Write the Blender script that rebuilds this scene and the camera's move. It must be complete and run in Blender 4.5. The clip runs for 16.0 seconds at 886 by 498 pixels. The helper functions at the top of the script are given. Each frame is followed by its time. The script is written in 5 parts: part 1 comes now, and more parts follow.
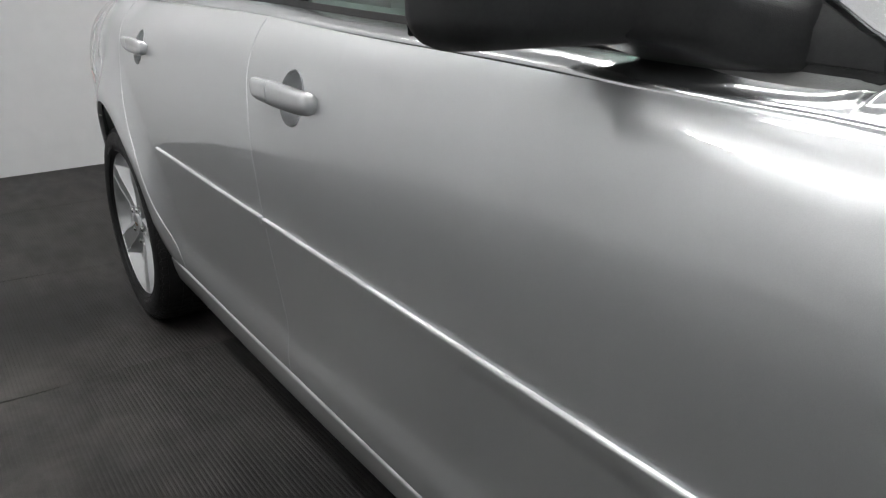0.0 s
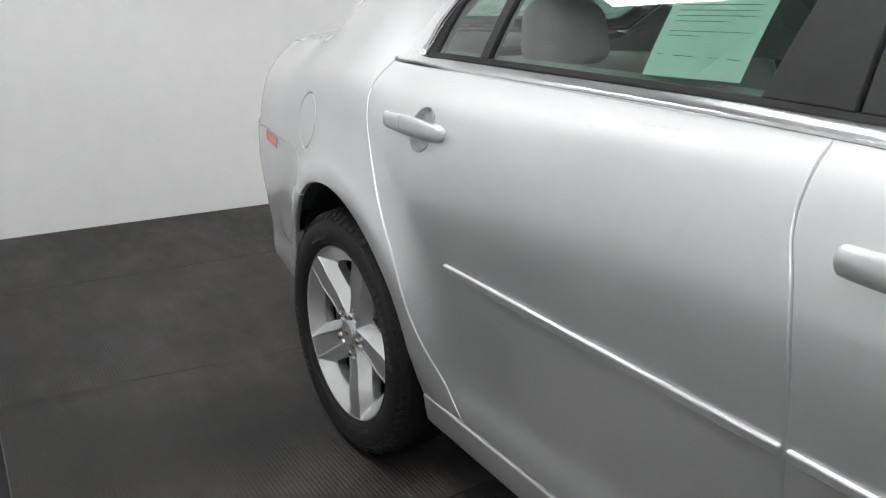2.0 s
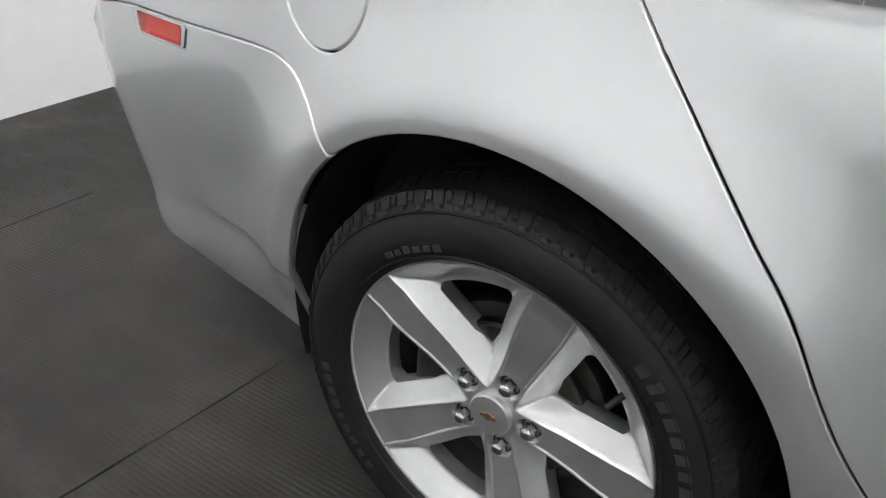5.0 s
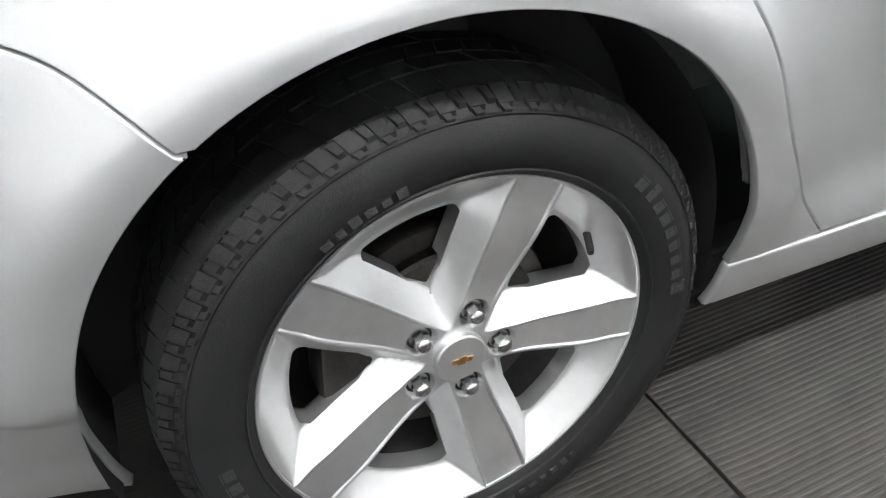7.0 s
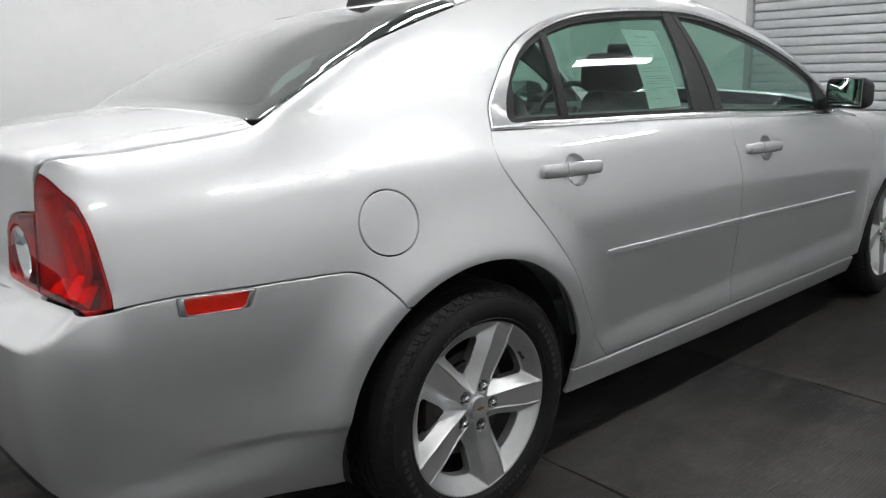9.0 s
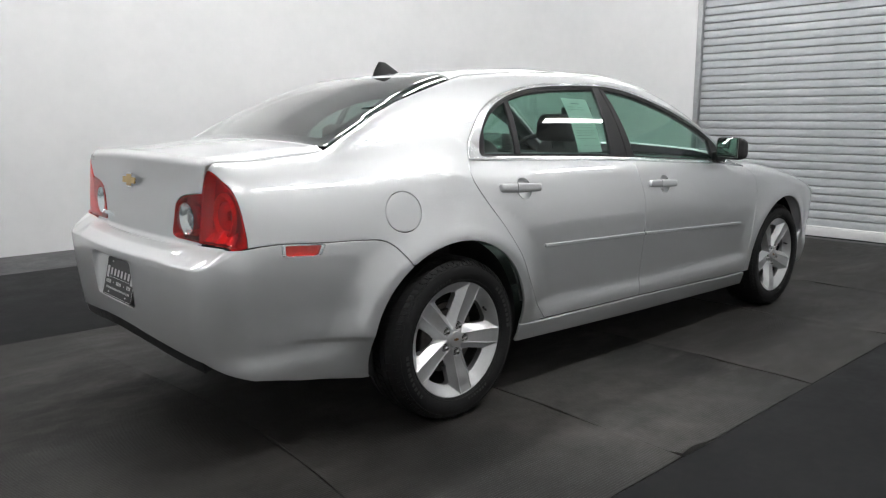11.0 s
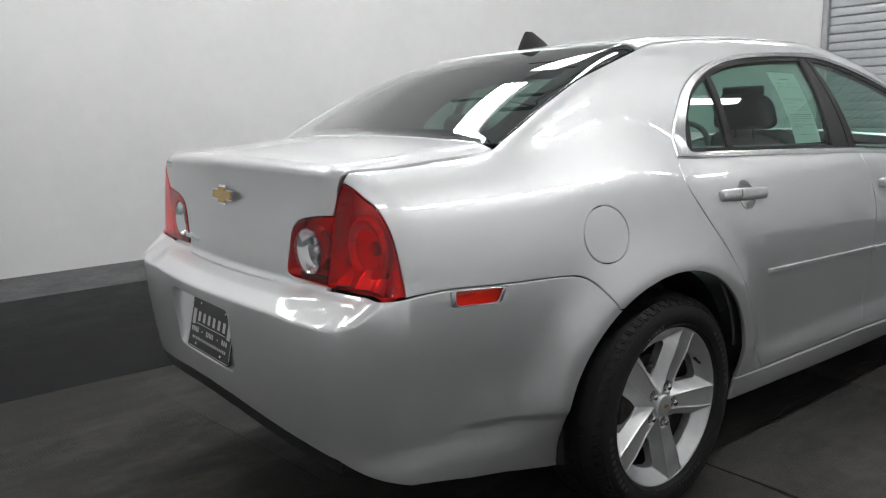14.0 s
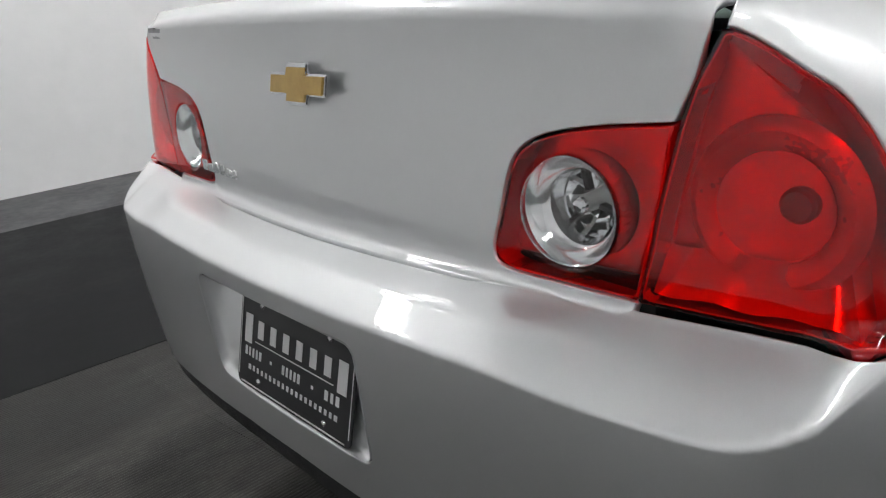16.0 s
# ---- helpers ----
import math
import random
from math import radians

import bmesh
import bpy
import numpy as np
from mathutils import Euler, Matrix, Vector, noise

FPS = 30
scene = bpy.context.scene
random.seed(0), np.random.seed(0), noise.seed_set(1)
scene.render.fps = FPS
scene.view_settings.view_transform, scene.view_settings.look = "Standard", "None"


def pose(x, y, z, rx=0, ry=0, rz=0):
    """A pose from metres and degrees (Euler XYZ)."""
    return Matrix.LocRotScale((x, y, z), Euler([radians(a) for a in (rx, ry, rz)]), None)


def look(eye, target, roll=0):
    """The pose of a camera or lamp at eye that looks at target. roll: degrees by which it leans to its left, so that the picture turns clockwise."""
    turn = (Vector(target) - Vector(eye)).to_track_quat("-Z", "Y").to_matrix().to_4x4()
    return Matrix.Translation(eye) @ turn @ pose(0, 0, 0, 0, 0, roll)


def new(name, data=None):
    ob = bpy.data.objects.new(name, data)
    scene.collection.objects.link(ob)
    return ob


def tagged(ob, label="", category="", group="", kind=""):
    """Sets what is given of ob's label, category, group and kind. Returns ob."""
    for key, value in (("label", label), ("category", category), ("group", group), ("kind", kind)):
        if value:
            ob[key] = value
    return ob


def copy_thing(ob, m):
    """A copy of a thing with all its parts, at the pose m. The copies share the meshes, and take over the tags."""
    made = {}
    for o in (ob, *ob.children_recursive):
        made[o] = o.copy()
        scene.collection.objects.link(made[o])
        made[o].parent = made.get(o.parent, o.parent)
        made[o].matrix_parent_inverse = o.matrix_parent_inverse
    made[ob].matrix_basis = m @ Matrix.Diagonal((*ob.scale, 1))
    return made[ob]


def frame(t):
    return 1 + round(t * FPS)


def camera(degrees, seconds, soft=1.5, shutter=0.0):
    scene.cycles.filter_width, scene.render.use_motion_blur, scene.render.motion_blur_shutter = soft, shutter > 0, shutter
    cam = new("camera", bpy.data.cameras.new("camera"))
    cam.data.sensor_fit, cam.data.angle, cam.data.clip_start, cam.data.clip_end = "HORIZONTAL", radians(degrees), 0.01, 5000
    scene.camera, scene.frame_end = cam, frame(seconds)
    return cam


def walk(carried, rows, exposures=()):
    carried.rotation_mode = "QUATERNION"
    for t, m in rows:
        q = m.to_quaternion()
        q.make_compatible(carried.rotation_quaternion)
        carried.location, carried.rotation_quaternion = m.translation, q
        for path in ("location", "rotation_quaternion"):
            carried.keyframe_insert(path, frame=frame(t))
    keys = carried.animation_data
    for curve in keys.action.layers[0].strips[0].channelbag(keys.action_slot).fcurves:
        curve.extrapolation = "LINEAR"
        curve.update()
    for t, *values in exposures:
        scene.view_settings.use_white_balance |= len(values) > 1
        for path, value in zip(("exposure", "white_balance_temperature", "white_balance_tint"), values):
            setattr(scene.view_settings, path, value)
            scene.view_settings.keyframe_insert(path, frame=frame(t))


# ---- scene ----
import mathutils.geometry

cam = camera(60.7, 16.0, soft=1.2)

PATH = [
    (0, (2.588, -1.372, 1.03), (1.025, -0.302, 0.388), -1.9),
    (0.5, (2.422, -1.501, 1.055), (0.856, -0.409, 0.46), -2.3),
    (1, (2.186, -1.571, 1.088), (0.599, -0.491, 0.528), -0.9),
    (1.5, (1.969, -1.615, 1.122), (0.341, -0.6, 0.555), -1.4),
    (2, (1.717, -1.652, 1.128), (0.114, -0.604, 0.553), -0.1),
    (2.5, (1.499, -1.663, 1.14), (-0.04, -0.517, 0.578), 0.5),
    (3, (1.258, -1.622, 1.132), (-0.255, -0.435, 0.58), -0.3),
    (3.5, (1.05, -1.58, 1.119), (-0.446, -0.384, 0.544), -1.0),
    (4, (0.797, -1.537, 1.088), (-0.61, -0.254, 0.477), -0.5),
    (4.5, (0.587, -1.527, 1.059), (-0.673, -0.207, 0.24), -0.8),
    (7, (-0.249, -1.413, 0.939), (0.366, 0.086, -0.233), -4.2),
    (7.5, (-0.479, -1.464, 1.047), (0.471, -0.062, -0.018), -2.7),
    (8, (-0.736, -1.646, 1.158), (0.427, -0.247, 0.329), -0.8),
    (8.5, (-0.989, -1.944, 1.202), (0.276, -0.54, 0.548), -1.0),
    (9, (-1.272, -2.176, 1.219), (0.003, -0.71, 0.742), -2.1),
    (11.5, (-2.067, -3.048, 1.213), (-0.733, -1.592, 0.894), -0.1),
    (12, (-2.031, -3.032, 1.212), (-0.696, -1.577, 0.896), -1.9),
    (12.5, (-1.928, -2.901, 1.209), (-0.639, -1.413, 0.853), -2.5),
    (13, (-1.864, -2.676, 1.217), (-0.679, -1.107, 0.852), -1.6),
    (13.5, (-1.855, -2.361, 1.236), (-0.65, -0.807, 0.872), -1.9),
    (14, (-1.812, -2.078, 1.202), (-0.583, -0.542, 0.84), -1.5),
    (14.5, (-1.746, -1.762, 1.196), (-0.539, -0.211, 0.823), -2.7),
    (15, (-1.712, -1.458, 1.177), (-0.535, 0.095, 0.725), -3.4),
    (15.5, (-1.65, -1.182, 1.156), (-0.436, 0.304, 0.592), -4.1),
    (16, (-1.498, -0.892, 1.088), (-0.249, 0.527, 0.436), -4.3),
]
walk(cam, [(t, look(eye, target, roll)) for t, eye, target, roll in PATH],
     exposures=[(0, -.24), (.5, .19), (1.0, .22), (2.0, .16), (3.0, -.05), (3.5, -.04), (4.0, -.08), (4.5, .14), (6.0, 1.1), (7, 1.4), (7.5, 1.22), (8, .60), (8.5, .08), (9, -.2), (11.5, -.15), (12.5, -.1), (14.5, -.48), (16, -.16)])

# ---- light ----
world = bpy.data.worlds.new("room_dark")
scene.world = world
world.use_nodes = True
world.node_tree.nodes["Background"].inputs[0].default_value = (.02, .02, .022, 1)
world.node_tree.nodes["Background"].inputs[1].default_value = 1.0


# ---- materials ----
def material(name, colour, rough=.5, metal=0.0, coat=0.0, coat_rough=.03, spec=.5, emit=0.0):
    m = bpy.data.materials.new(name)
    m.use_nodes = True
    b = m.node_tree.nodes["Principled BSDF"]
    b.inputs["Base Color"].default_value = (*colour, 1)
    b.inputs["Roughness"].default_value = rough
    b.inputs["Metallic"].default_value = metal
    b.inputs["Coat Weight"].default_value = coat
    b.inputs["Coat Roughness"].default_value = coat_rough
    b.inputs["Specular IOR Level"].default_value = spec
    if emit:
        b.inputs["Emission Color"].default_value = (*colour, 1)
        b.inputs["Emission Strength"].default_value = emit
    return m


def node(m, kind, **values):
    n = m.node_tree.nodes.new(kind)
    for key, value in values.items():
        n.inputs[key].default_value = value
    return n


def link(m, a, out, b, inp):
    m.node_tree.links.new(a.outputs[out], b.inputs[inp])


def mottled(name, colour, other, scale, rough=(.4, .6), bump=0.0, bump_scale=200.0, metal=0.0, stretch=(1, 1, 1), low=.35, high=.65, coat=0.0, spec=.5):
    """A surface whose colour and gloss wander at two scales, with fine relief."""
    m = material(name, colour, rough[0], metal, coat, spec=spec)
    b = m.node_tree.nodes["Principled BSDF"]
    co, mp = node(m, "ShaderNodeTexCoord"), node(m, "ShaderNodeMapping", Scale=stretch)
    link(m, co, "Object", mp, "Vector")
    n1 = node(m, "ShaderNodeTexNoise", Scale=scale, Detail=6.0, Roughness=.62)
    n2 = node(m, "ShaderNodeTexNoise", Scale=scale * 9, Detail=3.0)
    link(m, mp, 0, n1, "Vector"), link(m, mp, 0, n2, "Vector")
    add = node(m, "ShaderNodeMix")
    add.inputs[0].default_value = .3
    link(m, n1, 0, add, 2), link(m, n2, 0, add, 3)
    ramp = node(m, "ShaderNodeMapRange")
    ramp.inputs[1].default_value, ramp.inputs[2].default_value = low, high
    link(m, add, 0, ramp, 0)
    mix = node(m, "ShaderNodeMix")
    mix.data_type = "RGBA"
    mix.inputs[6].default_value, mix.inputs[7].default_value = (*colour, 1), (*other, 1)
    link(m, ramp, 0, mix, 0), link(m, mix, 2, b, "Base Color")
    rr = node(m, "ShaderNodeMapRange")
    rr.inputs[1].default_value, rr.inputs[2].default_value = low, high
    rr.inputs[3].default_value, rr.inputs[4].default_value = rough
    link(m, add, 0, rr, 0), link(m, rr, 0, b, "Roughness")
    if bump:
        n3 = node(m, "ShaderNodeTexNoise", Scale=bump_scale, Detail=4.0)
        bm_ = node(m, "ShaderNodeBump", Strength=bump, Distance=.002)
        link(m, mp, 0, n3, "Vector"), link(m, n3, 0, bm_, "Height"), link(m, bm_, 0, b, "Normal")
    return m


def see_through(name, tint, gloss_rough=0.0, ior=1.5, gain=1.0, lift=1.7, power=5.0):
    """A thin pane: tinted see-through with a Fresnel gloss on it."""
    m = bpy.data.materials.new(name)
    m.use_nodes = True
    t = m.node_tree
    t.nodes.remove(t.nodes["Principled BSDF"])
    tr, gl, fr, mx = (node(m, "ShaderNodeBsdfTransparent"), node(m, "ShaderNodeBsdfGlossy"), node(m, "ShaderNodeLayerWeight", Blend=.5), node(m, "ShaderNodeMixShader"))
    po, ml, ad = node(m, "ShaderNodeMath"), node(m, "ShaderNodeMath"), node(m, "ShaderNodeMath")
    po.operation, ml.operation, ad.operation = "POWER", "MULTIPLY", "ADD"
    base = ((ior - 1) / (ior + 1)) ** 2 * lift
    po.inputs[1].default_value, ml.inputs[1].default_value, ad.inputs[1].default_value = power, 1 - base, base
    tr.inputs[0].default_value = (*tint, 1)
    gl.inputs["Roughness"].default_value = gloss_rough
    gl.inputs[0].default_value = (gain, gain, gain, 1)
    link(m, fr, "Facing", po, 0), link(m, po, 0, ml, 0), link(m, ml, 0, ad, 0), link(m, ad, 0, mx, 0)
    link(m, tr, 0, mx, 1), link(m, gl, 0, mx, 2)
    link(m, mx, 0, t.nodes["Material Output"], 0)
    return m


def silver_paint():
    m = material("silver_paint", (.72, .73, .74), .48, .90, 1.0, .012)
    b = m.node_tree.nodes["Principled BSDF"]
    b.inputs["Coat IOR"].default_value = 2.0
    co = node(m, "ShaderNodeTexCoord")
    fl = node(m, "ShaderNodeTexNoise", Scale=1500.0, Detail=2.0)
    pe = node(m, "ShaderNodeTexNoise", Scale=420.0, Detail=2.0)
    link(m, co, "Object", fl, "Vector"), link(m, co, "Object", pe, "Vector")
    ramp = node(m, "ShaderNodeMix")
    ramp.data_type = "RGBA"
    ramp.inputs[6].default_value, ramp.inputs[7].default_value = (.64, .65, .66, 1), (.84, .85, .86, 1)
    link(m, fl, 0, ramp, 0), link(m, ramp, 2, b, "Base Color")
    bu = node(m, "ShaderNodeBump", Strength=.012, Distance=.0006)
    link(m, pe, 0, bu, "Height"), link(m, bu, 0, b, "Normal")
    return m


PAINT = silver_paint()
BLACK_PLASTIC = mottled("black_plastic", (.018, .018, .019), (.03, .03, .031), 30, (.45, .6), .15, 900, spec=.3)
GLOSS_BLACK = material("gloss_black", (.012, .012, .013), .18, 0, .4)
CAVITY = material("cavity_black", (.008, .008, .009), .8)
CHROME = material("chrome", (.86, .87, .88), .24, 1.0)
BORDER_BLACK = material("border_black", (.008, .008, .009), .5, spec=.06)
SATIN_CHROME = material("satin_chrome", (.72, .73, .74), .2, 1.0)
GLASS = see_through("green_glass", (.52, .72, .64), gain=1.0, lift=3.0)
REAR_GLASS = see_through("rear_glass_tint", (.60, .78, .71), lift=2.2, power=1.8)
WHITE_WALL = mottled("white_wall", (.80, .80, .805), (.745, .75, .755), 1.1, (.55, .7), .06, 60)
CEILING_PAINT = mottled("ceiling_paint", (.58, .59, .60), (.50, .51, .52), 2, (.7, .8))
CONCRETE = mottled("grey_concrete", (.085, .085, .088), (.055, .055, .058), 2.5, (.5, .7), .3, 90)
SMOOTH_MAT = mottled("smooth_black_mat", (.010, .010, .011), (.015, .015, .016), 3, (.65, .8), .1, 300, spec=.14)
RIB_MAT = mottled("ribbed_rubber", (.0135, .0128, .0122), (.028, .0262, .0245), 1.3, (.5, .75), .2, 500, stretch=(.5, 1.3, 1), spec=.26)
DUSTY_MAT = mottled("dusty_ribbed_rubber", (.0105, .0102, .010), (.022, .021, .020), 1.5, (.6, .8), .3, 300, stretch=(.5, 1.3, 1), spec=.35)


def dusty(m, dust, stretch, scale, low, high, amount):
    """Lays pale scuffs with a grain of their own over a material's colour."""
    t = m.node_tree
    b = t.nodes["Principled BSDF"]
    before = b.inputs["Base Color"].links[0].from_socket
    co, mp = node(m, "ShaderNodeTexCoord"), node(m, "ShaderNodeMapping", Scale=stretch, Rotation=(0, 0, .5))
    n1 = node(m, "ShaderNodeTexNoise", Scale=scale, Detail=8.0, Roughness=.7)
    n2 = node(m, "ShaderNodeTexNoise", Scale=.9, Detail=3.0)
    link(m, co, "Object", mp, "Vector"), link(m, mp, 0, n1, "Vector"), link(m, co, "Object", n2, "Vector")
    r1, r2, mu = node(m, "ShaderNodeMapRange"), node(m, "ShaderNodeMapRange"), node(m, "ShaderNodeMath")
    r1.inputs[1].default_value, r1.inputs[2].default_value, r1.inputs[4].default_value = low, high, amount
    r2.inputs[1].default_value, r2.inputs[2].default_value = .42, .66
    mu.operation = "MULTIPLY"
    link(m, n1, 0, r1, 0), link(m, n2, 0, r2, 0), link(m, r1, 0, mu, 0), link(m, r2, 0, mu, 1)
    mix = node(m, "ShaderNodeMix")
    mix.data_type = "RGBA"
    mix.inputs[7].default_value = (*dust, 1)
    t.links.new(before, mix.inputs[6])
    link(m, mu, 0, mix, 0), link(m, mix, 2, b, "Base Color")


dusty(RIB_MAT, (.16, .147, .135), (1, 2.2, 1), 2.2, .44, .74, .42)
def dust_patch(m, dust, centre, reach, amount):
    """Tracked dust in a ragged patch round one place."""
    t = m.node_tree
    b = t.nodes["Principled BSDF"]
    before = b.inputs["Base Color"].links[0].from_socket
    co, far = node(m, "ShaderNodeTexCoord"), node(m, "ShaderNodeVectorMath")
    far.operation = "DISTANCE"
    far.inputs[1].default_value = centre
    no = node(m, "ShaderNodeTexNoise", Scale=3.5, Detail=8.0, Roughness=.68)
    link(m, co, "Object", far, 0), link(m, co, "Object", no, "Vector")
    r1, r2, mu = node(m, "ShaderNodeMapRange"), node(m, "ShaderNodeMapRange"), node(m, "ShaderNodeMath")
    r1.inputs[1].default_value, r1.inputs[2].default_value, r1.inputs[3].default_value, r1.inputs[4].default_value = reach * .35, reach, amount, 0
    r2.inputs[1].default_value, r2.inputs[2].default_value = .25, .72
    mu.operation = "MULTIPLY"
    link(m, far, "Value", r1, 0), link(m, no, 0, r2, 0), link(m, r1, 0, mu, 0), link(m, r2, 0, mu, 1)
    mix = node(m, "ShaderNodeMix")
    mix.data_type = "RGBA"
    mix.inputs[7].default_value = (*dust, 1)
    t.links.new(before, mix.inputs[6])
    link(m, mu, 0, mix, 0), link(m, mix, 2, b, "Base Color")


for rubber in (RIB_MAT, DUSTY_MAT):
    dust_patch(rubber, (.16, .15, .139), (.60, -1.22, 0), .78, .50)
for centre, reach, amount in (((-1.55, -.68, 0), .80, .18), ((-.72, -.92, 0), .55, .18), ((1.25, -1.35, 0), .60, .12)):
    dust_patch(RIB_MAT, (.16, .147, .135), centre, reach, amount)
dusty(DUSTY_MAT, (.17, .16, .15), (1, 2.6, 1), 3.0, .48, .78, .5)
SHUTTER = mottled("shutter_steel", (.50, .52, .54), (.42, .44, .46), 3, (.4, .55), .05, 200, metal=.2)
STEEL = mottled("galvanised_steel", (.45, .46, .47), (.36, .37, .38), 8, (.4, .55), metal=.7)
TUBE = material("lamp_tube", (.985, .985, .978), .5, emit=31.0)
# the south row is given extra strength to brighten the car's flank
SOUTH_TUBE = material("south_lamp_tube", (.985, .985, .978), .5, emit=37.0)


# ---- building helpers ----
def thing(name, label, category, group="", kind="", place=None):
    e = tagged(new(name), label, category, group, kind)
    e.empty_display_size = .1
    if place is not None:
        e.matrix_basis = place
    return e


def part(name, bm, mat, parent=None, label="", flat=False):
    """Links a bmesh, or (verts, faces, normals), as one mesh object under its parent."""
    data = bpy.data.meshes.new(name)
    if isinstance(bm, tuple):
        v, f, nrm = bm
        data.from_pydata([tuple(map(float, p)) for p in v], [], [tuple(int(i) for i in q) for q in f])
        data.polygons.foreach_set("use_smooth", [not flat] * len(data.polygons))
        data.update()
        if nrm is not None:
            data.normals_split_custom_set_from_vertices([tuple(map(float, p)) for p in nrm])
    else:
        bm.normal_update()
        bm.to_mesh(data)
        bm.free()
        data.polygons.foreach_set("use_smooth", [not flat] * len(data.polygons))
        if not flat:
            data.set_sharp_from_angle(angle=radians(38))
    data.materials.append(mat)
    ob = new(name, data)
    if parent is not None:
        ob.parent = parent
    return tagged(ob, label)


def box(lo, hi, bevel=0.0, segments=2):
    bm = bmesh.new()
    size, mid = [b - a for a, b in zip(lo, hi)], [(a + b) / 2 for a, b in zip(lo, hi)]
    bmesh.ops.create_cube(bm, size=1, matrix=Matrix.Translation(mid) @ Matrix.Diagonal((*size, 1)))
    if bevel:
        bmesh.ops.bevel(bm, geom=bm.edges[:], offset=bevel, segments=segments, affect="EDGES", profile=.5)
    return bm


def merged(*parts_):
    bm = bmesh.new()
    for p in parts_:
        tmp = bpy.data.meshes.new("tmp")
        p.to_mesh(tmp)
        p.free()
        bm.from_mesh(tmp)
        bpy.data.meshes.remove(tmp)
    return bm


def lathe(profile, steps=64, axis="Y", closed=False):
    """Turns (radius, along) pairs round an axis."""
    bm = bmesh.new()
    rings = []
    for i in range(steps):
        a = 2 * math.pi * i / steps
        c, s = math.cos(a), math.sin(a)
        if axis == "Y":
            rings.append([bm.verts.new((r * c, h, r * s)) for r, h in profile])
        elif axis == "X":
            rings.append([bm.verts.new((h, r * c, r * s)) for r, h in profile])
        else:
            rings.append([bm.verts.new((r * c, r * s, h)) for r, h in profile])
    n = len(profile)
    for i in range(steps):
        p, q = rings[i], rings[(i + 1) % steps]
        for j in range(n if closed else n - 1):
            k = (j + 1) % n
            bm.faces.new((p[j], p[k], q[k], q[j]))
    bmesh.ops.remove_doubles(bm, verts=bm.verts[:], dist=1e-6)
    bmesh.ops.recalc_face_normals(bm, faces=bm.faces[:])
    return bm


def tube(points, radius, sides=10, cap=True):
    """A round bar along a line of points."""
    bm = bmesh.new()
    pts = [Vector(p) for p in points]
    rings = []
    for i, p in enumerate(pts):
        d = (pts[min(i + 1, len(pts) - 1)] - pts[max(i - 1, 0)]).normalized()
        u = d.cross(Vector((0, 0, 1)) if abs(d.z) < .9 else Vector((1, 0, 0))).normalized()
        w = d.cross(u)
        r = radius[i] if isinstance(radius, (list, tuple)) else radius
        rings.append([bm.verts.new(p + u * (r * math.cos(2 * math.pi * k / sides)) + w * (r * math.sin(2 * math.pi * k / sides))) for k in range(sides)])
    for a, b in zip(rings, rings[1:]):
        for k in range(sides):
            bm.faces.new((a[k], a[(k + 1) % sides], b[(k + 1) % sides], b[k]))
    if cap:
        bm.faces.new(rings[0][::-1]), bm.faces.new(rings[-1])
    bmesh.ops.recalc_face_normals(bm, faces=bm.faces[:])
    return bm


# ---- panels cut from the skin ----
def body_chart(uv):
    """u runs along the flank and round the rear corner to the middle, v up the flank and over the shoulder."""
    far, v = uv[:, 0] < -1.35, uv[:, 1]
    u = np.where(far, -2.7 - uv[:, 0], uv[:, 0])
    az = np.clip((-.55 - u) / .5, 0, 1) * math.pi / 2
    el = np.clip((v - .85) / .5, 0, 1) * math.pi / 2
    start = np.stack([np.maximum(u, -.55), -.3 + np.maximum(-1.05 - u, 0), np.minimum(v, .85)], 1)
    way = np.stack([-np.sin(az) * np.cos(el), -np.cos(az) * np.cos(el), np.sin(el)], 1)
    way[:, 1] *= np.where(far, -1, 1)
    start[:, 1] *= np.where(far, -1, 1)
    return start, way


def body_uv(p):
    dx, dy = np.minimum(p[:, 0] + .55, 0), p[:, 1] + .3
    az = np.arctan2(-dx, np.maximum(-dy, 0))
    u = np.where(p[:, 0] > -.55, p[:, 0], -.55 - az / (math.pi / 2) * .5 - np.maximum(dy, 0))
    out = np.where(p[:, 0] > -.55, np.maximum(-dy, 0), np.hypot(dx, np.minimum(dy, 0)))
    el = np.arctan2(np.maximum(p[:, 2] - .85, 0), out)
    return np.stack([u, np.where(p[:, 2] < .85, p[:, 2], .85 + el / (math.pi / 2) * .5)], 1)


def lid_chart(uv):
    el = np.clip((uv[:, 1] - .9) / .5, 0, 1) * math.pi / 2
    start = np.stack([np.full(len(uv), -.40), uv[:, 0], np.minimum(uv[:, 1], .9)], 1)
    return start, np.stack([-np.cos(el), el * 0, np.sin(el)], 1)


def lid_uv(p):
    el = np.arctan2(np.maximum(p[:, 2] - .9, 0), np.maximum(-.40 - p[:, 0], 0))
    return np.stack([p[:, 1], np.where(p[:, 2] < .9, p[:, 2], .9 + el / (math.pi / 2) * .5)], 1)


def top_chart(uv):
    start = np.stack([uv[:, 0], uv[:, 1], np.full(len(uv), .7)], 1)
    return start, np.tile((0., 0., 1.), (len(uv), 1))


def on_side(pairs):
    a = np.array(pairs, float)
    return meet(np.stack([a[:, 0], a[:, 0] * 0, a[:, 1]], 1), np.tile((0., -1., 0.), (len(a), 1)))


def on_rear(pairs):
    a = np.array(pairs, float)
    return meet(np.stack([a[:, 0] * 0 - .4, a[:, 0], a[:, 1]], 1), np.tile((-1., 0., 0.), (len(a), 1)))


def on_top(pairs):
    return meet(*top_chart(np.array(pairs, float)))


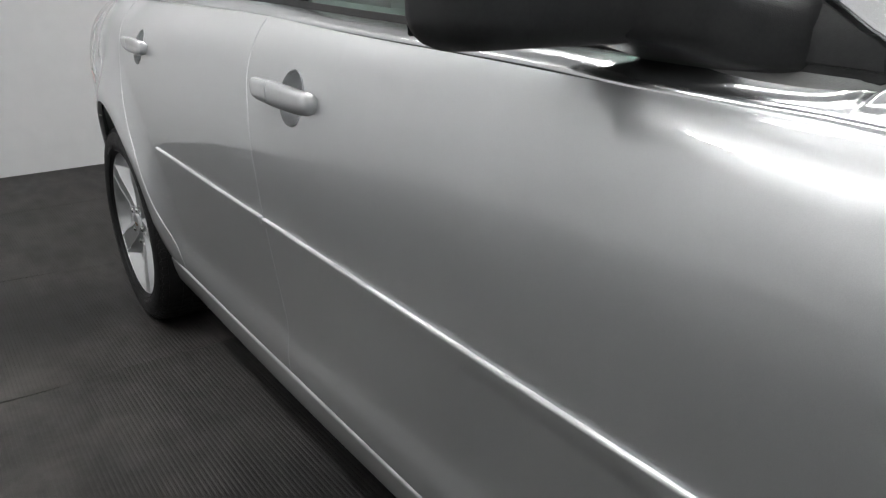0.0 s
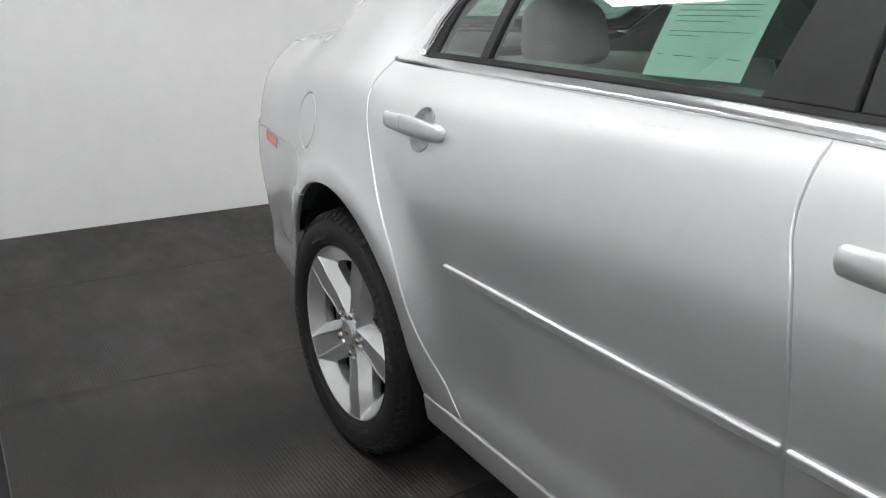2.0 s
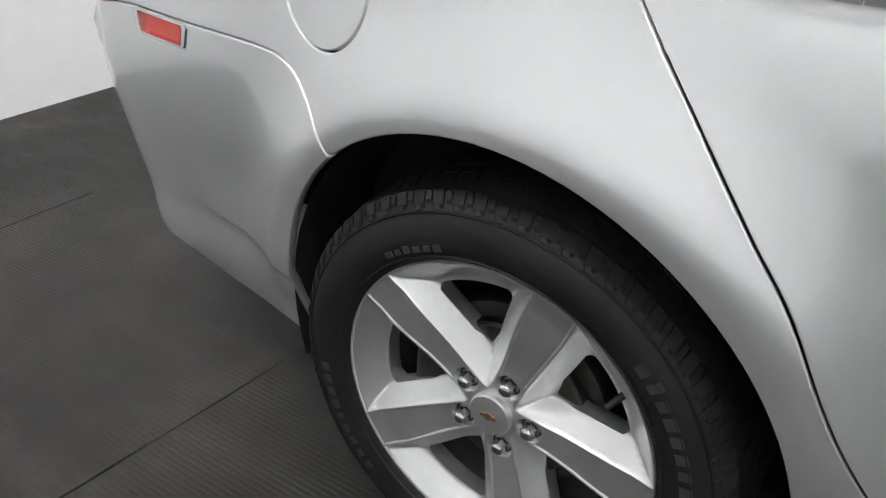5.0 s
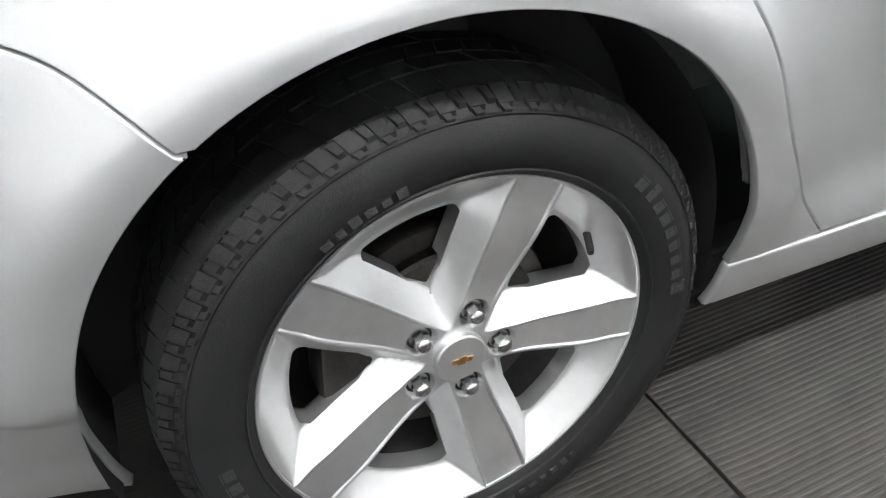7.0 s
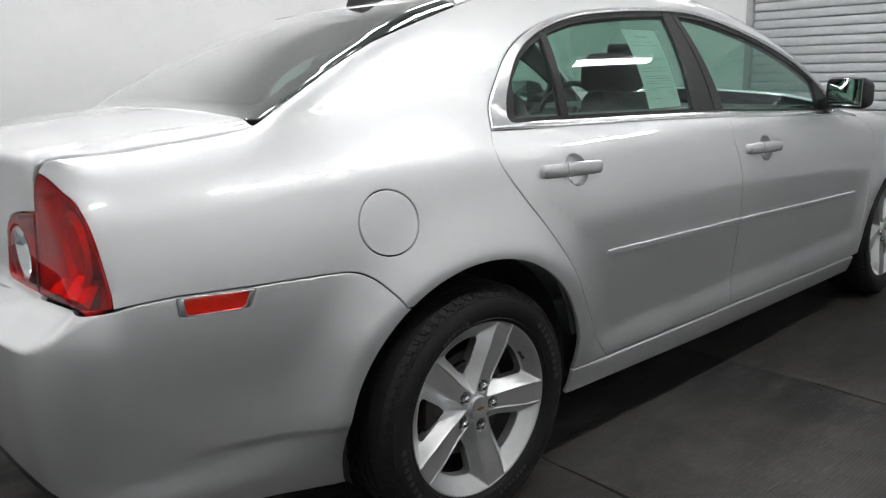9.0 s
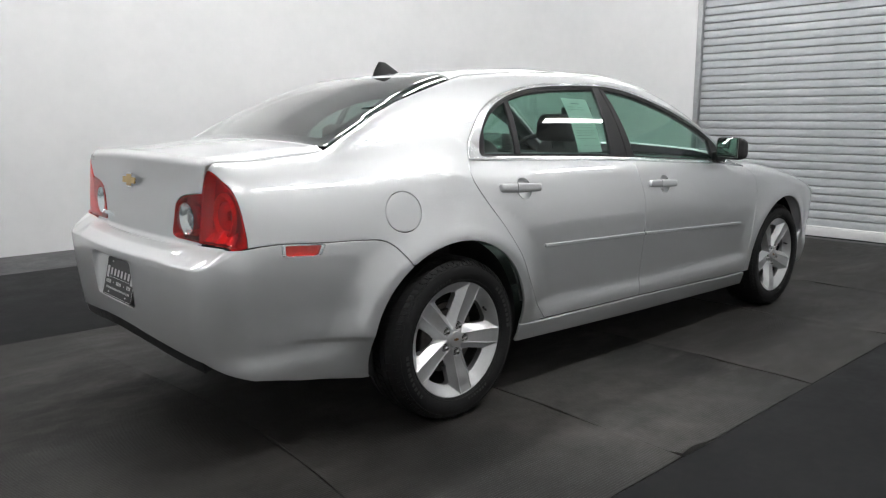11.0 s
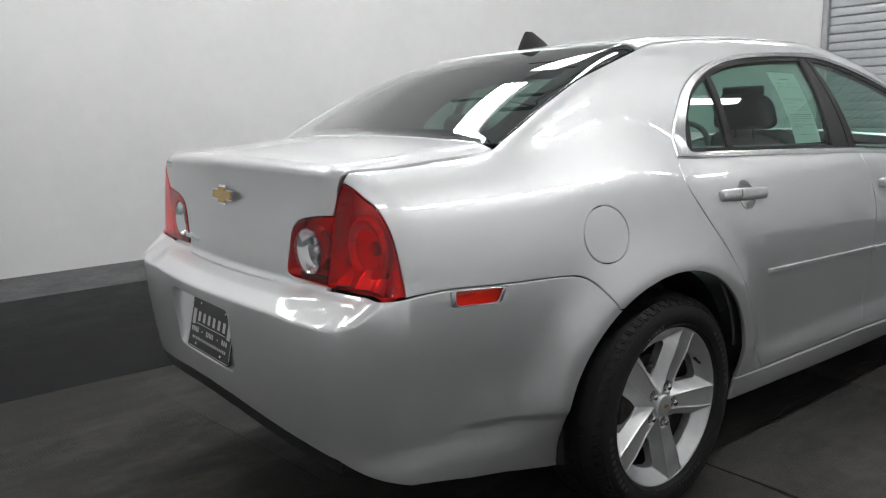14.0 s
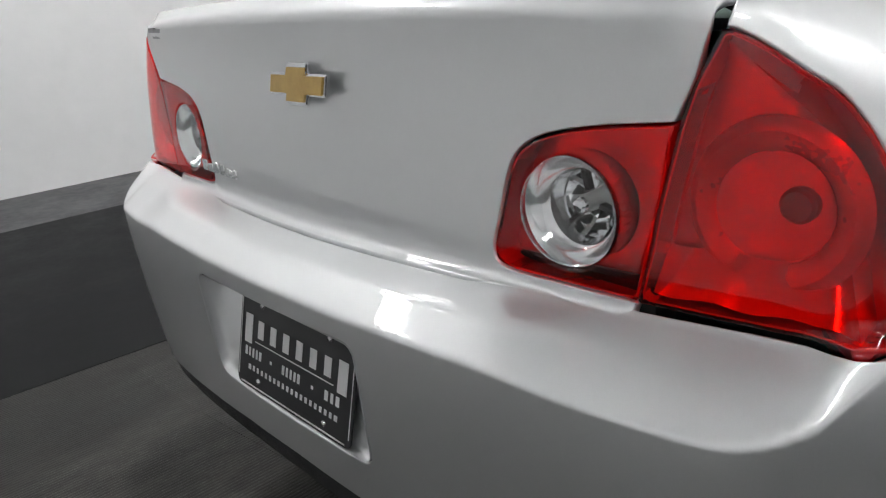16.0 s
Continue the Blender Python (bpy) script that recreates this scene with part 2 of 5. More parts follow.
def rounded(pts, n=8):
    """A smooth line through the points (Catmull-Rom)."""
    p = np.array(pts, float)
    p = np.vstack([2 * p[0] - p[1], p, 2 * p[-1] - p[-2]])
    out = []
    for i in range(1, len(p) - 2):
        for t in np.arange(n) / n:
            out.append(.5 * (2 * p[i] + (p[i + 1] - p[i - 1]) * t + (2 * p[i - 1] - 5 * p[i] + 4 * p[i + 1] - p[i + 2]) * t * t
                             + (3 * p[i] - p[i - 1] - 3 * p[i + 1] + p[i + 2]) * t ** 3))
    return np.array(out + [p[-2]])


def corner_cut(pts, r=.02, n=5):
    """Rounds the corners of a closed outline."""
    p = np.array(pts, float)
    out = []
    for i in range(len(p)):
        a, b, c = p[i - 1], p[i], p[(i + 1) % len(p)]
        da, dc = a - b, c - b
        la, lc = np.linalg.norm(da), np.linalg.norm(dc)
        k = min(r, la * .45, lc * .45)
        s, e = b + da / la * k, b + dc / lc * k
        for t in np.linspace(0, 1, n):
            out.append((1 - t) ** 2 * s + 2 * t * (1 - t) * b + t * t * e)
    return np.array(out)


def resample(loop, step):
    p = np.vstack([loop, loop[:1]])
    keep = [p[0]]
    for a, b in zip(p, p[1:]):
        n = max(1, int(np.ceil(np.linalg.norm(b - a) / step)))
        keep += [a + (b - a) * (i + 1) / n for i in range(n)]
    q = np.array(keep[:-1])
    ok = [0]
    for i in range(1, len(q)):
        if np.linalg.norm(q[i] - q[ok[-1]]) > step * .2:
            ok.append(i)
    return q[ok]


def within(pts, loop):
    x, y = pts[:, 0], pts[:, 1]
    hit = np.zeros(len(pts), bool)
    for (ax, ay), (bx, by) in zip(loop, np.roll(loop, -1, 0)):
        cross = (ay > y) != (by > y)
        hit ^= cross & (x < (bx - ax) * (y - ay) / (by - ay + 1e-12) + ax)
    return hit


def skinned(chart):
    """A surface (places and normals for u, v) from the rays of a chart."""
    def surface(uv):
        p = meet(*chart(uv))
        return p, facing(p)
    return surface


def lay(surface, uv, offset=0.0):
    p, n = surface(uv)
    return p + n * offset, n


def sheet(surface, outline, holes=(), step=.022, gap=.0017, edge=.0019, depth=.014, offset=0.0, fine=.011, extra=None, bare=None):
    """A piece of the skin inside an outline, with turned-in edges all round: verts, faces, normals."""
    loops = [resample(np.array(outline, float), fine)] + [resample(np.array(h, float), fine) for h in holes]
    insets, rings = [], []
    for k, lp in enumerate(loops):
        nx, pv = np.roll(lp, -1, 0), np.roll(lp, 1, 0)
        area = np.sum(lp[:, 0] * nx[:, 1] - nx[:, 0] * lp[:, 1])
        t = nx - pv
        inn = np.stack([-t[:, 1], t[:, 0]], 1) * (1 if area > 0 else -1) * (-1 if k else 1)
        inn /= np.linalg.norm(inn, axis=1)[:, None] + 1e-12
        p0 = lay(surface, lp)[0]
        pe = lay(surface, lp + inn * .002)[0]
        scale = .002 / np.maximum(np.linalg.norm(pe - p0, axis=1), 5e-4)
        scale = np.clip(scale, .1, 1.6)[:, None]
        a_uv = lp + inn * scale * (gap + edge)
        b_uv = lp + inn * scale * gap
        insets.append(a_uv)
        pa, na = lay(surface, a_uv, offset)
        pb, nb = lay(surface, b_uv, offset)
        side = pb - pa
        side /= np.linalg.norm(side, axis=1)[:, None] + 1e-9
        rings.append((pa, na, pb - nb * edge, side * .8 + nb * .6, pb - nb * depth, side))
    lo, hi = loops[0].min(0), loops[0].max(0)
    gx, gy = np.meshgrid(np.arange(lo[0], hi[0], step), np.arange(lo[1], hi[1], step), indexing="ij")
    gx = gx + (np.arange(gx.shape[1]) % 2)[None, :] * step * .5
    grid = np.stack([gx.ravel(), gy.ravel()], 1)
    grid = grid[within(grid, insets[0])]
    for h in insets[1:]:
        grid = grid[~within(grid, h)]
    if bare is not None:
        grid = grid[(grid[:, 1] < bare[0]) | (grid[:, 1] > bare[1])]
    if extra is not None:
        grid = np.vstack([grid, extra[within(extra, insets[0])]])
    edge_pts = np.vstack(insets)
    if len(grid):
        near = np.full(len(grid), 9.0)
        for i in range(0, len(edge_pts), 64):
            e = edge_pts[i:i + 64]
            near = np.minimum(near, np.min(np.hypot(grid[:, None, 0] - e[None, :, 0], grid[:, None, 1] - e[None, :, 1]), 1))
        grid = grid[near > step * (.45 if extra is None else .2)]
    allp = np.vstack([edge_pts, grid])
    edges, at = [], 0
    for lp in insets:
        edges += [(at + i, at + (i + 1) % len(lp)) for i in range(len(lp))]
        at += len(lp)
    vs, _, fs, *_ = mathutils.geometry.delaunay_2d_cdt([Vector(p) for p in allp], edges, [], 0, 1e-6)
    vuv = np.array([tuple(v) for v in vs])
    tri = np.array([tuple(f) for f in fs])
    mid = vuv[tri].mean(1)
    ok = within(mid, insets[0])
    for h in insets[1:]:
        ok &= ~within(mid, h)
    tri = tri[ok]
    pos, nrm = lay(surface, vuv, offset)
    a, b, c = pos[tri[:, 0]], pos[tri[:, 1]], pos[tri[:, 2]]
    flip = np.sum(np.cross(b - a, c - a) * nrm[tri[:, 0]], 1) < 0
    tri[flip] = tri[flip][:, ::-1]
    verts, norms, faces = [pos], [nrm], [tuple(t) for t in tri]
    base = len(pos)
    for pa, na, pb, nb, pc, nc in rings:
        n = len(pa)
        verts += [pa, pb, pc]
        norms += [na, nb, nc]
        for i in range(n):
            j = (i + 1) % n
            for r in (0, 1):
                q = (base + r * n + i, base + r * n + j, base + (r + 1) * n + j, base + (r + 1) * n + i)
                faces.append(q)
        base += 3 * n
    v, nn = np.vstack(verts), np.vstack(norms)
    for k in range(len(tri), len(faces)):
        q = faces[k]
        g = np.cross(v[q[1]] - v[q[0]], v[q[3]] - v[q[0]])
        if g @ (nn[q[0]] + nn[q[2]]) < 0:
            faces[k] = q[::-1]
    return v, faces, nn / (np.linalg.norm(nn, axis=1)[:, None] + 1e-9)


def flipped(s):
    """The same piece on the other side of the car."""
    v, f, n = s
    m = np.array((1, -1, 1.))
    return v * m, [tuple(q[::-1]) for q in f], n * m


def joined(*sheets):
    v, f, n, at = [], [], [], 0
    for s in sheets:
        v.append(s[0]), n.append(s[2])
        f += [tuple(i + at for i in q) for q in s[1]]
        at += len(s[0])
    return np.vstack(v), f, np.vstack(n)


BODY, LID, TOP = skinned(body_chart), skinned(lid_chart), skinned(top_chart)


def both(name, s, mat, parent, label=""):
    return part(name, s, mat, parent, label), part(name, flipped(s), mat, parent, label)


# ---- the car's outer skin as one smooth solid ----
def spline(xs, ys):
    """Natural cubic through the knots, straight beyond the ends."""
    x, y = np.array(xs, float), np.array(ys, float)
    h, n = np.diff(x), len(x)
    a, r = np.eye(n), np.zeros(n)
    for i in range(1, n - 1):
        a[i, i - 1:i + 2] = h[i - 1], 2 * (h[i - 1] + h[i]), h[i]
        r[i] = 6 * ((y[i + 1] - y[i]) / h[i] - (y[i] - y[i - 1]) / h[i - 1])
    m = np.linalg.solve(a, r)

    def at(q):
        q = np.asarray(q, float)
        c = np.clip(q, x[0], x[-1])
        i = np.clip(np.searchsorted(x, c) - 1, 0, n - 2)
        p, s = (x[i + 1] - c) / h[i], (c - x[i]) / h[i]
        v = p * y[i] + s * y[i + 1] + ((p ** 3 - p) * m[i] + (s ** 3 - s) * m[i + 1]) * h[i] ** 2 / 6
        lo = (y[1] - y[0]) / h[0] - h[0] * m[1] / 6
        hi = (y[-1] - y[-2]) / h[-1] + h[-1] * m[-2] / 6
        return v + np.where(q < x[0], (q - x[0]) * lo, 0) + np.where(q > x[-1], (q - x[-1]) * hi, 0)
    return at


def smooth(lo, hi, q):
    t = np.clip((q - lo) / (hi - lo), 0, 1)
    return t * t * (3 - 2 * t)


def smax(a, b, k):
    h = np.maximum(k - np.abs(a - b), 0)
    return np.maximum(a, b) + h * h / (4 * k)


def smin(a, b, k):
    return -smax(-a, -b, k)


AXLE_R, AXLE_F, HUB_Z, TYRE_R, ARCH_R = 0.0, 2.852, 0.329, 0.336, 0.392
HALF_WIDTH = spline((-1.0, -.75, -.58, -.3, -.1, .2, .5, .8, 1.2, 1.6, 2.2, 2.7, 3.1, 3.5, 3.8),
                    (.722, .760, .783, .815, .840, .861, .869, .877, .886, .890, .893, .890, .872, .82, .74))
INSET = spline((.14, .20, .27, .32, .355, .40, .46, .54, .62, .70, .77, .83, .88, .93, .98, 1.03, 1.10),
               (.095, .066, .039, .030, .029, .034, .030, .021, .012, .006, .004, .008, .016, .030, .056, .100, .17))
REAR_FACE = spline((.20, .30, .42, .55, .65, .72, .80), (-.938, -.998, -1.029, -1.045, -1.053, -1.055, -1.051))
LID_FACE = spline((.74, .80, .88, .96, 1.04, 1.09), (-.940, -.944, -.942, -.941, -.946, -.955))
DECK = spline((-1.0, -.93, -.8, -.6, -.4, -.2), (1.082, 1.092, 1.103, 1.118, 1.128, 1.13))
HOOD = spline((2.1, 2.5, 3.0, 3.4, 3.65, 3.8), (.985, .982, .918, .815, .70, .56))
ROOF = spline((-.75, -.45, -.1, .2, .5, .9, 1.3, 1.55, 1.8, 2.1, 2.5, 2.8),
              (.95, 1.120, 1.300, 1.405, 1.443, 1.458, 1.452, 1.424, 1.345, 1.185, .955, .78))
GLASS_FOOT = spline((-.6, -.3, 0, .25, .6, 1.06, 1.6, 2.1, 2.5), (.60, .685, .715, .733, .751, .766, .770, .755, .70))


BELT = spline((.15, .67, 1.035, 1.246, 1.455, 1.72, 1.957, 2.12, 2.29, 2.40), (1.044, 1.028, 1.014, 1.003, .989, .973, .960, .949, .934, .924))


def belt(x):
    return BELT(x)


def side_y(x, z):
    r = np.hypot(x - AXLE_R, z - HUB_Z)
    f = np.hypot(x - AXLE_F, z - HUB_Z)
    flare = .040 * np.clip((.575 - smax(r, .440, .022)) / .135, 0, 1) ** 1.7 + .02 * np.clip((.56 - smax(f, .430, .022)) / .13, 0, 1) ** 1.7
    fold = .425 + .10 * (-.52 - x)
    ledge = (.006 * smooth(fold + .13, fold + .004, z) - .0065 * smooth(fold + .004, fold - .018, z)) * smooth(-.34, -.42, x) * smooth(-.74, -.60, x)
    ledge = ledge - .075 * np.maximum(fold - .01 - z, 0) * smooth(-.30, -.44, x) * smooth(-.95, -.70, x)
    return ledge + HALF_WIDTH(x) - INSET(z) + flare * smooth(.30, .44, z)


def skin(x, y, z):
    """Below zero inside the car's outer surface."""
    a = np.abs(y)
    side = a - side_y(x, z)
    mid = smooth(.535, .38, a)
    knee, turn = .762, .36 + .24 * mid
    q = z - .036 * smooth(.64, .75, a)
    lower = 0
    for d in (-.004, -.002, 0, .002, .004):
        band = np.clip((knee - q - d) / (knee - .721 - .007 * mid), 0, 1)
        lower = lower + .2 * (turn + (1 - turn) * band - turn * np.clip((q + d - knee) / (.769 + .012 * (1 - mid) - knee), 0, 1))
    rear_x = (REAR_FACE(z) + .135 * y * y) * lower + (LID_FACE(z) + .10 * y * y) * (1 - lower)
    low = smax(side, rear_x - x, .09 + .03 * lower)
    low = smax(low, x - (3.78 - .33 * y * y - .25 * (z - .5) ** 2), .18)
    top = np.where(x < 1.2, DECK(np.minimum(x, -.2)) - .05 * y * y, HOOD(x) - .08 * y * y)
    over = belt(x) + .012
    top = top + (over - top) * smooth(.06, .42, x) * smooth(2.35, 2.05, x)
    shoulder = smooth(.07, -.12, rear_x - x - side)
    low = smax(low, z - top, .016 + .075 * (smooth(.4, .1, x) * shoulder + smooth(2.0, 2.4, x)))
    h = np.maximum(z - 1.05, -.06)
    green = smax(a - (GLASS_FOOT(x) - .36 * h - .70 * h * np.abs(h)), z - ROOF(x) + .045 * y * y, .05)
    green = np.maximum(green, np.maximum(-.62 - x, x - 2.45))
    return smin(low, green, .004 + smooth(.34, -.05, x) * (.014 + .146 * smooth(.53, .78, a + .109 * x)))


def meet(start, way, reach=2.5):
    """Where rays from inside leave the skin."""
    lo, hi = np.zeros(len(start)), np.full(len(start), reach)
    for _ in range(26):
        mid = (lo + hi) / 2
        p = start + way * mid[:, None]
        out = skin(*p.T) > 0
        hi, lo = np.where(out, mid, hi), np.where(out, lo, mid)
    return start + way * lo[:, None]


def facing(p):
    e = .002
    g = np.stack([skin(*(p + d).T) - skin(*(p - d).T) for d in np.eye(3) * e], 1)
    return g / np.linalg.norm(g, axis=1)[:, None]

# ---- the room ----
WALL_W, WALL_E, WALL_N, WALL_S, HIGH = -2.95, 6.06, 4.60, -4.3, 5.2
part("floor", box((WALL_W, WALL_S, -.2), (WALL_E, WALL_N, -.012)), CONCRETE, None, "")
tagged(bpy.data.objects["floor"], "worn grey concrete floor slab", "floor", kind="structure")
tagged(part("wall_west", box((WALL_W - .2, WALL_S - .2, -.2), (WALL_W, WALL_N + .2, HIGH)), WHITE_WALL), "matt white painted wall", "wall", kind="structure")
tagged(part("wall_north", box((WALL_W, WALL_N, -.2), (WALL_E, WALL_N + .2, HIGH)), WHITE_WALL), "matt white painted wall", "wall", kind="structure")
# south wall: never in view, brought close to bounce light onto the flank
tagged(part("wall_south_unseen", box((WALL_W, WALL_S - .2, -.2), (WALL_E, WALL_S, HIGH)), WHITE_WALL), "matt white painted wall", "wall", kind="structure")
SHUT_TOP, SHUT_Y0, SHUT_Y1 = 3.4, -3.4, 1.62
wall_e = merged(box((WALL_E, SHUT_Y1, -.2), (WALL_E + .2, WALL_N + .2, HIGH)), box((WALL_E, WALL_S - .2, -.2), (WALL_E + .2, SHUT_Y0, HIGH)),
                box((WALL_E, SHUT_Y0, SHUT_TOP), (WALL_E + .2, SHUT_Y1, HIGH)))
tagged(part("wall_east", wall_e, WHITE_WALL), "matt white painted wall with a wide shutter opening", "wall", kind="structure")
bm = bmesh.new()
loop = [(WALL_E + .001, WALL_N + .001)] + [(WALL_E - 1.3 + 1.3 * math.cos(radians(a)), WALL_N - 1.3 + 1.3 * math.sin(radians(a))) for a in range(0, 91, 5)]
lo_, hi_ = [bm.verts.new((x, y, -.02)) for x, y in loop], [bm.verts.new((x, y, HIGH)) for x, y in loop]
for i in range(len(loop)):
    j = (i + 1) % len(loop)
    bm.faces.new((lo_[i], lo_[j], hi_[j], hi_[i]))
bm.faces.new(hi_), bm.faces.new(lo_[::-1])
bmesh.ops.recalc_face_normals(bm, faces=bm.faces[:])
tagged(part("wall_corner", bm, WHITE_WALL), "rounded white painted wall corner", "wall", kind="structure")
tagged(part("ceiling", box((WALL_W - .2, WALL_S - .2, HIGH), (WALL_E + .2, WALL_N + .2, HIGH + .2)), CEILING_PAINT), "dull grey metal deck ceiling", "ceiling", kind="structure")

# ---- the car: outer panels ----
car = thing("car", "silver four-door saloon car parked on black rubber mats", "car")
door_r = np.array(rounded([(.146, 1.044), (.124, 1.012), (.118, .98), (.125, .95), (.15, .905), (.193, .845), (.235, .79), (.30, .70), (.345, .635), (.402, .52), (.475, .41), (.548, .319)], 5))
door_b = np.array(rounded([(1.243, 1.002), (1.238, .955), (1.24, .90), (1.256, .835), (1.269, .736), (1.273, .633), (1.276, .45), (1.276, .311)]))
door_f = np.array(rounded([(2.372, .926), (2.425, .875), (2.450, .80), (2.455, .72), (2.445, .60), (2.425, .45), (2.400, .279)]))
CHROME_IN = rounded([(.235, 1.062), (.278, 1.145), (.388, 1.249), (.573, 1.320), (.824, 1.358), (1.244, 1.370), (1.474, 1.344), (1.725, 1.271), (1.938, 1.183), (2.092, 1.101), (2.24, 1.015), (2.315, .966)])
CHROME_OUT = rounded([(.146, 1.047), (.222, 1.15), (.357, 1.262), (.556, 1.335), (.82, 1.374), (1.244, 1.385), (1.482, 1.360), (1.742, 1.286), (1.962, 1.197), (2.12, 1.115), (2.275, 1.028), (2.385, .935)])


def arc(cx, cz, r, a0, a1, n=40):
    t = np.radians(np.linspace(a0, a1, n))
    return np.stack([cx + r * np.cos(t), cz + r * np.sin(t)], 1)


def flank(pairs):
    return body_uv(on_side(pairs))


FRONT_ARCH = (2.852, .332, .385)


def rear_arch(a0, a1, n=40):
    t = np.radians(np.linspace(a0, a1, n))
    return np.stack([-.003 + .389 * np.cos(t), .337 + .400 * np.sin(t)], 1)


ring_r, ring_a = np.meshgrid(np.arange(.400, .520, .0075), np.radians(np.arange(-8, 190, 1.0)))
ARCH_GRID = np.stack([(ring_r * np.cos(ring_a)).ravel(), (HUB_Z + ring_r * np.sin(ring_a)).ravel()], 1)
fold_x, fold_z = np.meshgrid(np.arange(-.78, -.33, .012), np.arange(-.045, .06, .0045))
FOLD_GRID = np.stack([fold_x.ravel(), (.425 + .10 * (-.52 - fold_x) + fold_z).ravel()], 1)
cup_r = arc(.396, .917, .043, 0, 360)[:-1]
cup_f = arc(1.444, .877, .043, 0, 360)[:-1]

rear_door = part("rear_door", sheet(BODY, flank(np.vstack([door_r, door_b[::-1]])), [flank(cup_r)], extra=flank(ARCH_GRID[ARCH_GRID[:, 0] > .2])), PAINT, car, "silver painted door skin")
front_door = part("front_door", sheet(BODY, flank(np.vstack([door_b, door_f[::-1]])), [flank(cup_f)]), PAINT, car, "silver painted door skin")
for name, edges in (("rear_door", (door_r, door_b)), ("front_door", (door_b, door_f))):
    part(name, flipped(sheet(BODY, flank(np.vstack([edges[0], edges[1][::-1]])))), PAINT, car, "silver painted door skin")

# quarter panel with the rear pillar and the roof rail in one pressing
lamp_edge = np.array([(-.842, -.727, .789), (-.846, -.714, .856), (-.853, -.693, .93), (-.866, -.664, .983), (-.881, -.634, 1.008), (-.890, -.605, 1.027), (-.897, -.574, 1.039)])
lid_side = on_top([(-.885, -.578), (-.80, -.590), (-.65, -.600), (-.46, -.606)])
glass_side = on_top([(-.40, -.600), (-.25, -.590), (-.1, -.575), (.1, -.556), (.24, -.535)])
roof_side = on_top([(.32, -.522), (.7, -.512), (1.1, -.512), (1.4, -.522), (1.55, -.535)])
screen_side = on_top([(1.7, -.560), (1.9, -.605), (2.1, -.650), (2.30, -.700), (2.40, -.725)])
quarter = np.vstack([
    body_uv(rounded(lamp_edge, 4)), body_uv(lid_side), body_uv(glass_side), body_uv(roof_side), body_uv(screen_side),
    flank([(2.405, .945)]), flank(CHROME_OUT[::-1]), flank(door_r),
    flank([(.50, .316), (.44, .315)]), flank(rear_arch(-2.5, 124)), flank(rounded([(-.236, .668), (-.27, .712), (-.305, .748), (-.35, .770), (-.42, .777), (-.57, .783), (-.735, .792)])),
    body_uv(np.array([(-.80, -.742, .7905)]))])
fuel = arc(-.252, .868, .0755, 0, 360)[:-1]
fuel[:, 0] = -.248 + (fuel[:, 0] + .252) * 1.02
both("quarter_panel", sheet(BODY, quarter, [flank(fuel)], extra=flank(ARCH_GRID)), PAINT, car, "silver quarter panel with wheel arch and rear pillar")
part("fuel_door", sheet(BODY, flank(fuel)), PAINT, car, "round silver fuel filler flap")

# front wing, bonnet, front bumper
wing = np.vstack([flank(door_f), flank([(2.42, .277)]), flank(arc(*FRONT_ARCH, 188, 10)), flank([(3.30, .42), (3.42, .60), (3.46, .66)]),
                  body_uv(on_top([(3.40, -.62), (3.1, -.68), (2.7, -.72), (2.42, -.735)])), flank([(2.41, .93)])])
both("front_wing", sheet(BODY, wing), PAINT, car, "silver front wing")
hood_line = [(2.43, -.73), (2.7, -.715), (3.1, -.675), (3.39, -.615), (3.52, -.45), (3.58, -.2), (3.59, 0)]
hood = np.vstack([hood_line, np.array(hood_line[-2::-1]) * (1, -1), [(2.36, .5), (2.32, 0), (2.36, -.5)]])
part("bonnet", sheet(TOP, hood, step=.04, fine=.02), PAINT, car, "silver bonnet")


def nose_chart(uv):
    az = uv[:, 0]
    start = np.stack([az * 0 + 3.0, np.sin(az) * .3, uv[:, 1]], 1)
    return start, np.stack([np.cos(az), np.sin(az), az * 0], 1)


nose = rounded([(-1.22, .44), (-1.13, .58), (-1.0, .66), (-.6, .70), (0, .72), (.6, .70), (1.0, .66), (1.13, .58), (1.22, .44), (1.2, .24), (.6, .2), (0, .19), (-.6, .2), (-1.2, .24), (-1.22, .44)], 4)[:-1]
part("front_bumper", sheet(skinned(nose_chart), nose, step=.05, fine=.03), PAINT, car, "silver front bumper")

# rear bumper wraps round both corners
bump_half = np.vstack([
    flank(rounded([(-.236, .668), (-.27, .712), (-.305, .748), (-.35, .770), (-.42, .777), (-.57, .783), (-.735, .792)])),
    body_uv(np.array([(-.80, -.742, .7905), (-.838, -.727, .786), (-.86, -.69, .7855), (-.89, -.62, .7845), (-.92, -.51, .781)])),
    [(-1.05, .7695), (-1.2, .7685), (-1.35, .768)]])
bump_low = np.vstack([[(-1.35, .443), (-1.2, .438), (-1.05, .423)], body_uv(np.array([(-.96, -.60, .390), (-.90, -.66, .353), (-.83, -.707, .318)])),
                      flank([(-.66, .283), (-.50, .255), (-.41, .24)]), flank(rear_arch(194, 125))])


def across(uv):
    m = uv[::-1].copy()
    m[:, 0] = -2.7 - m[:, 0]
    return m


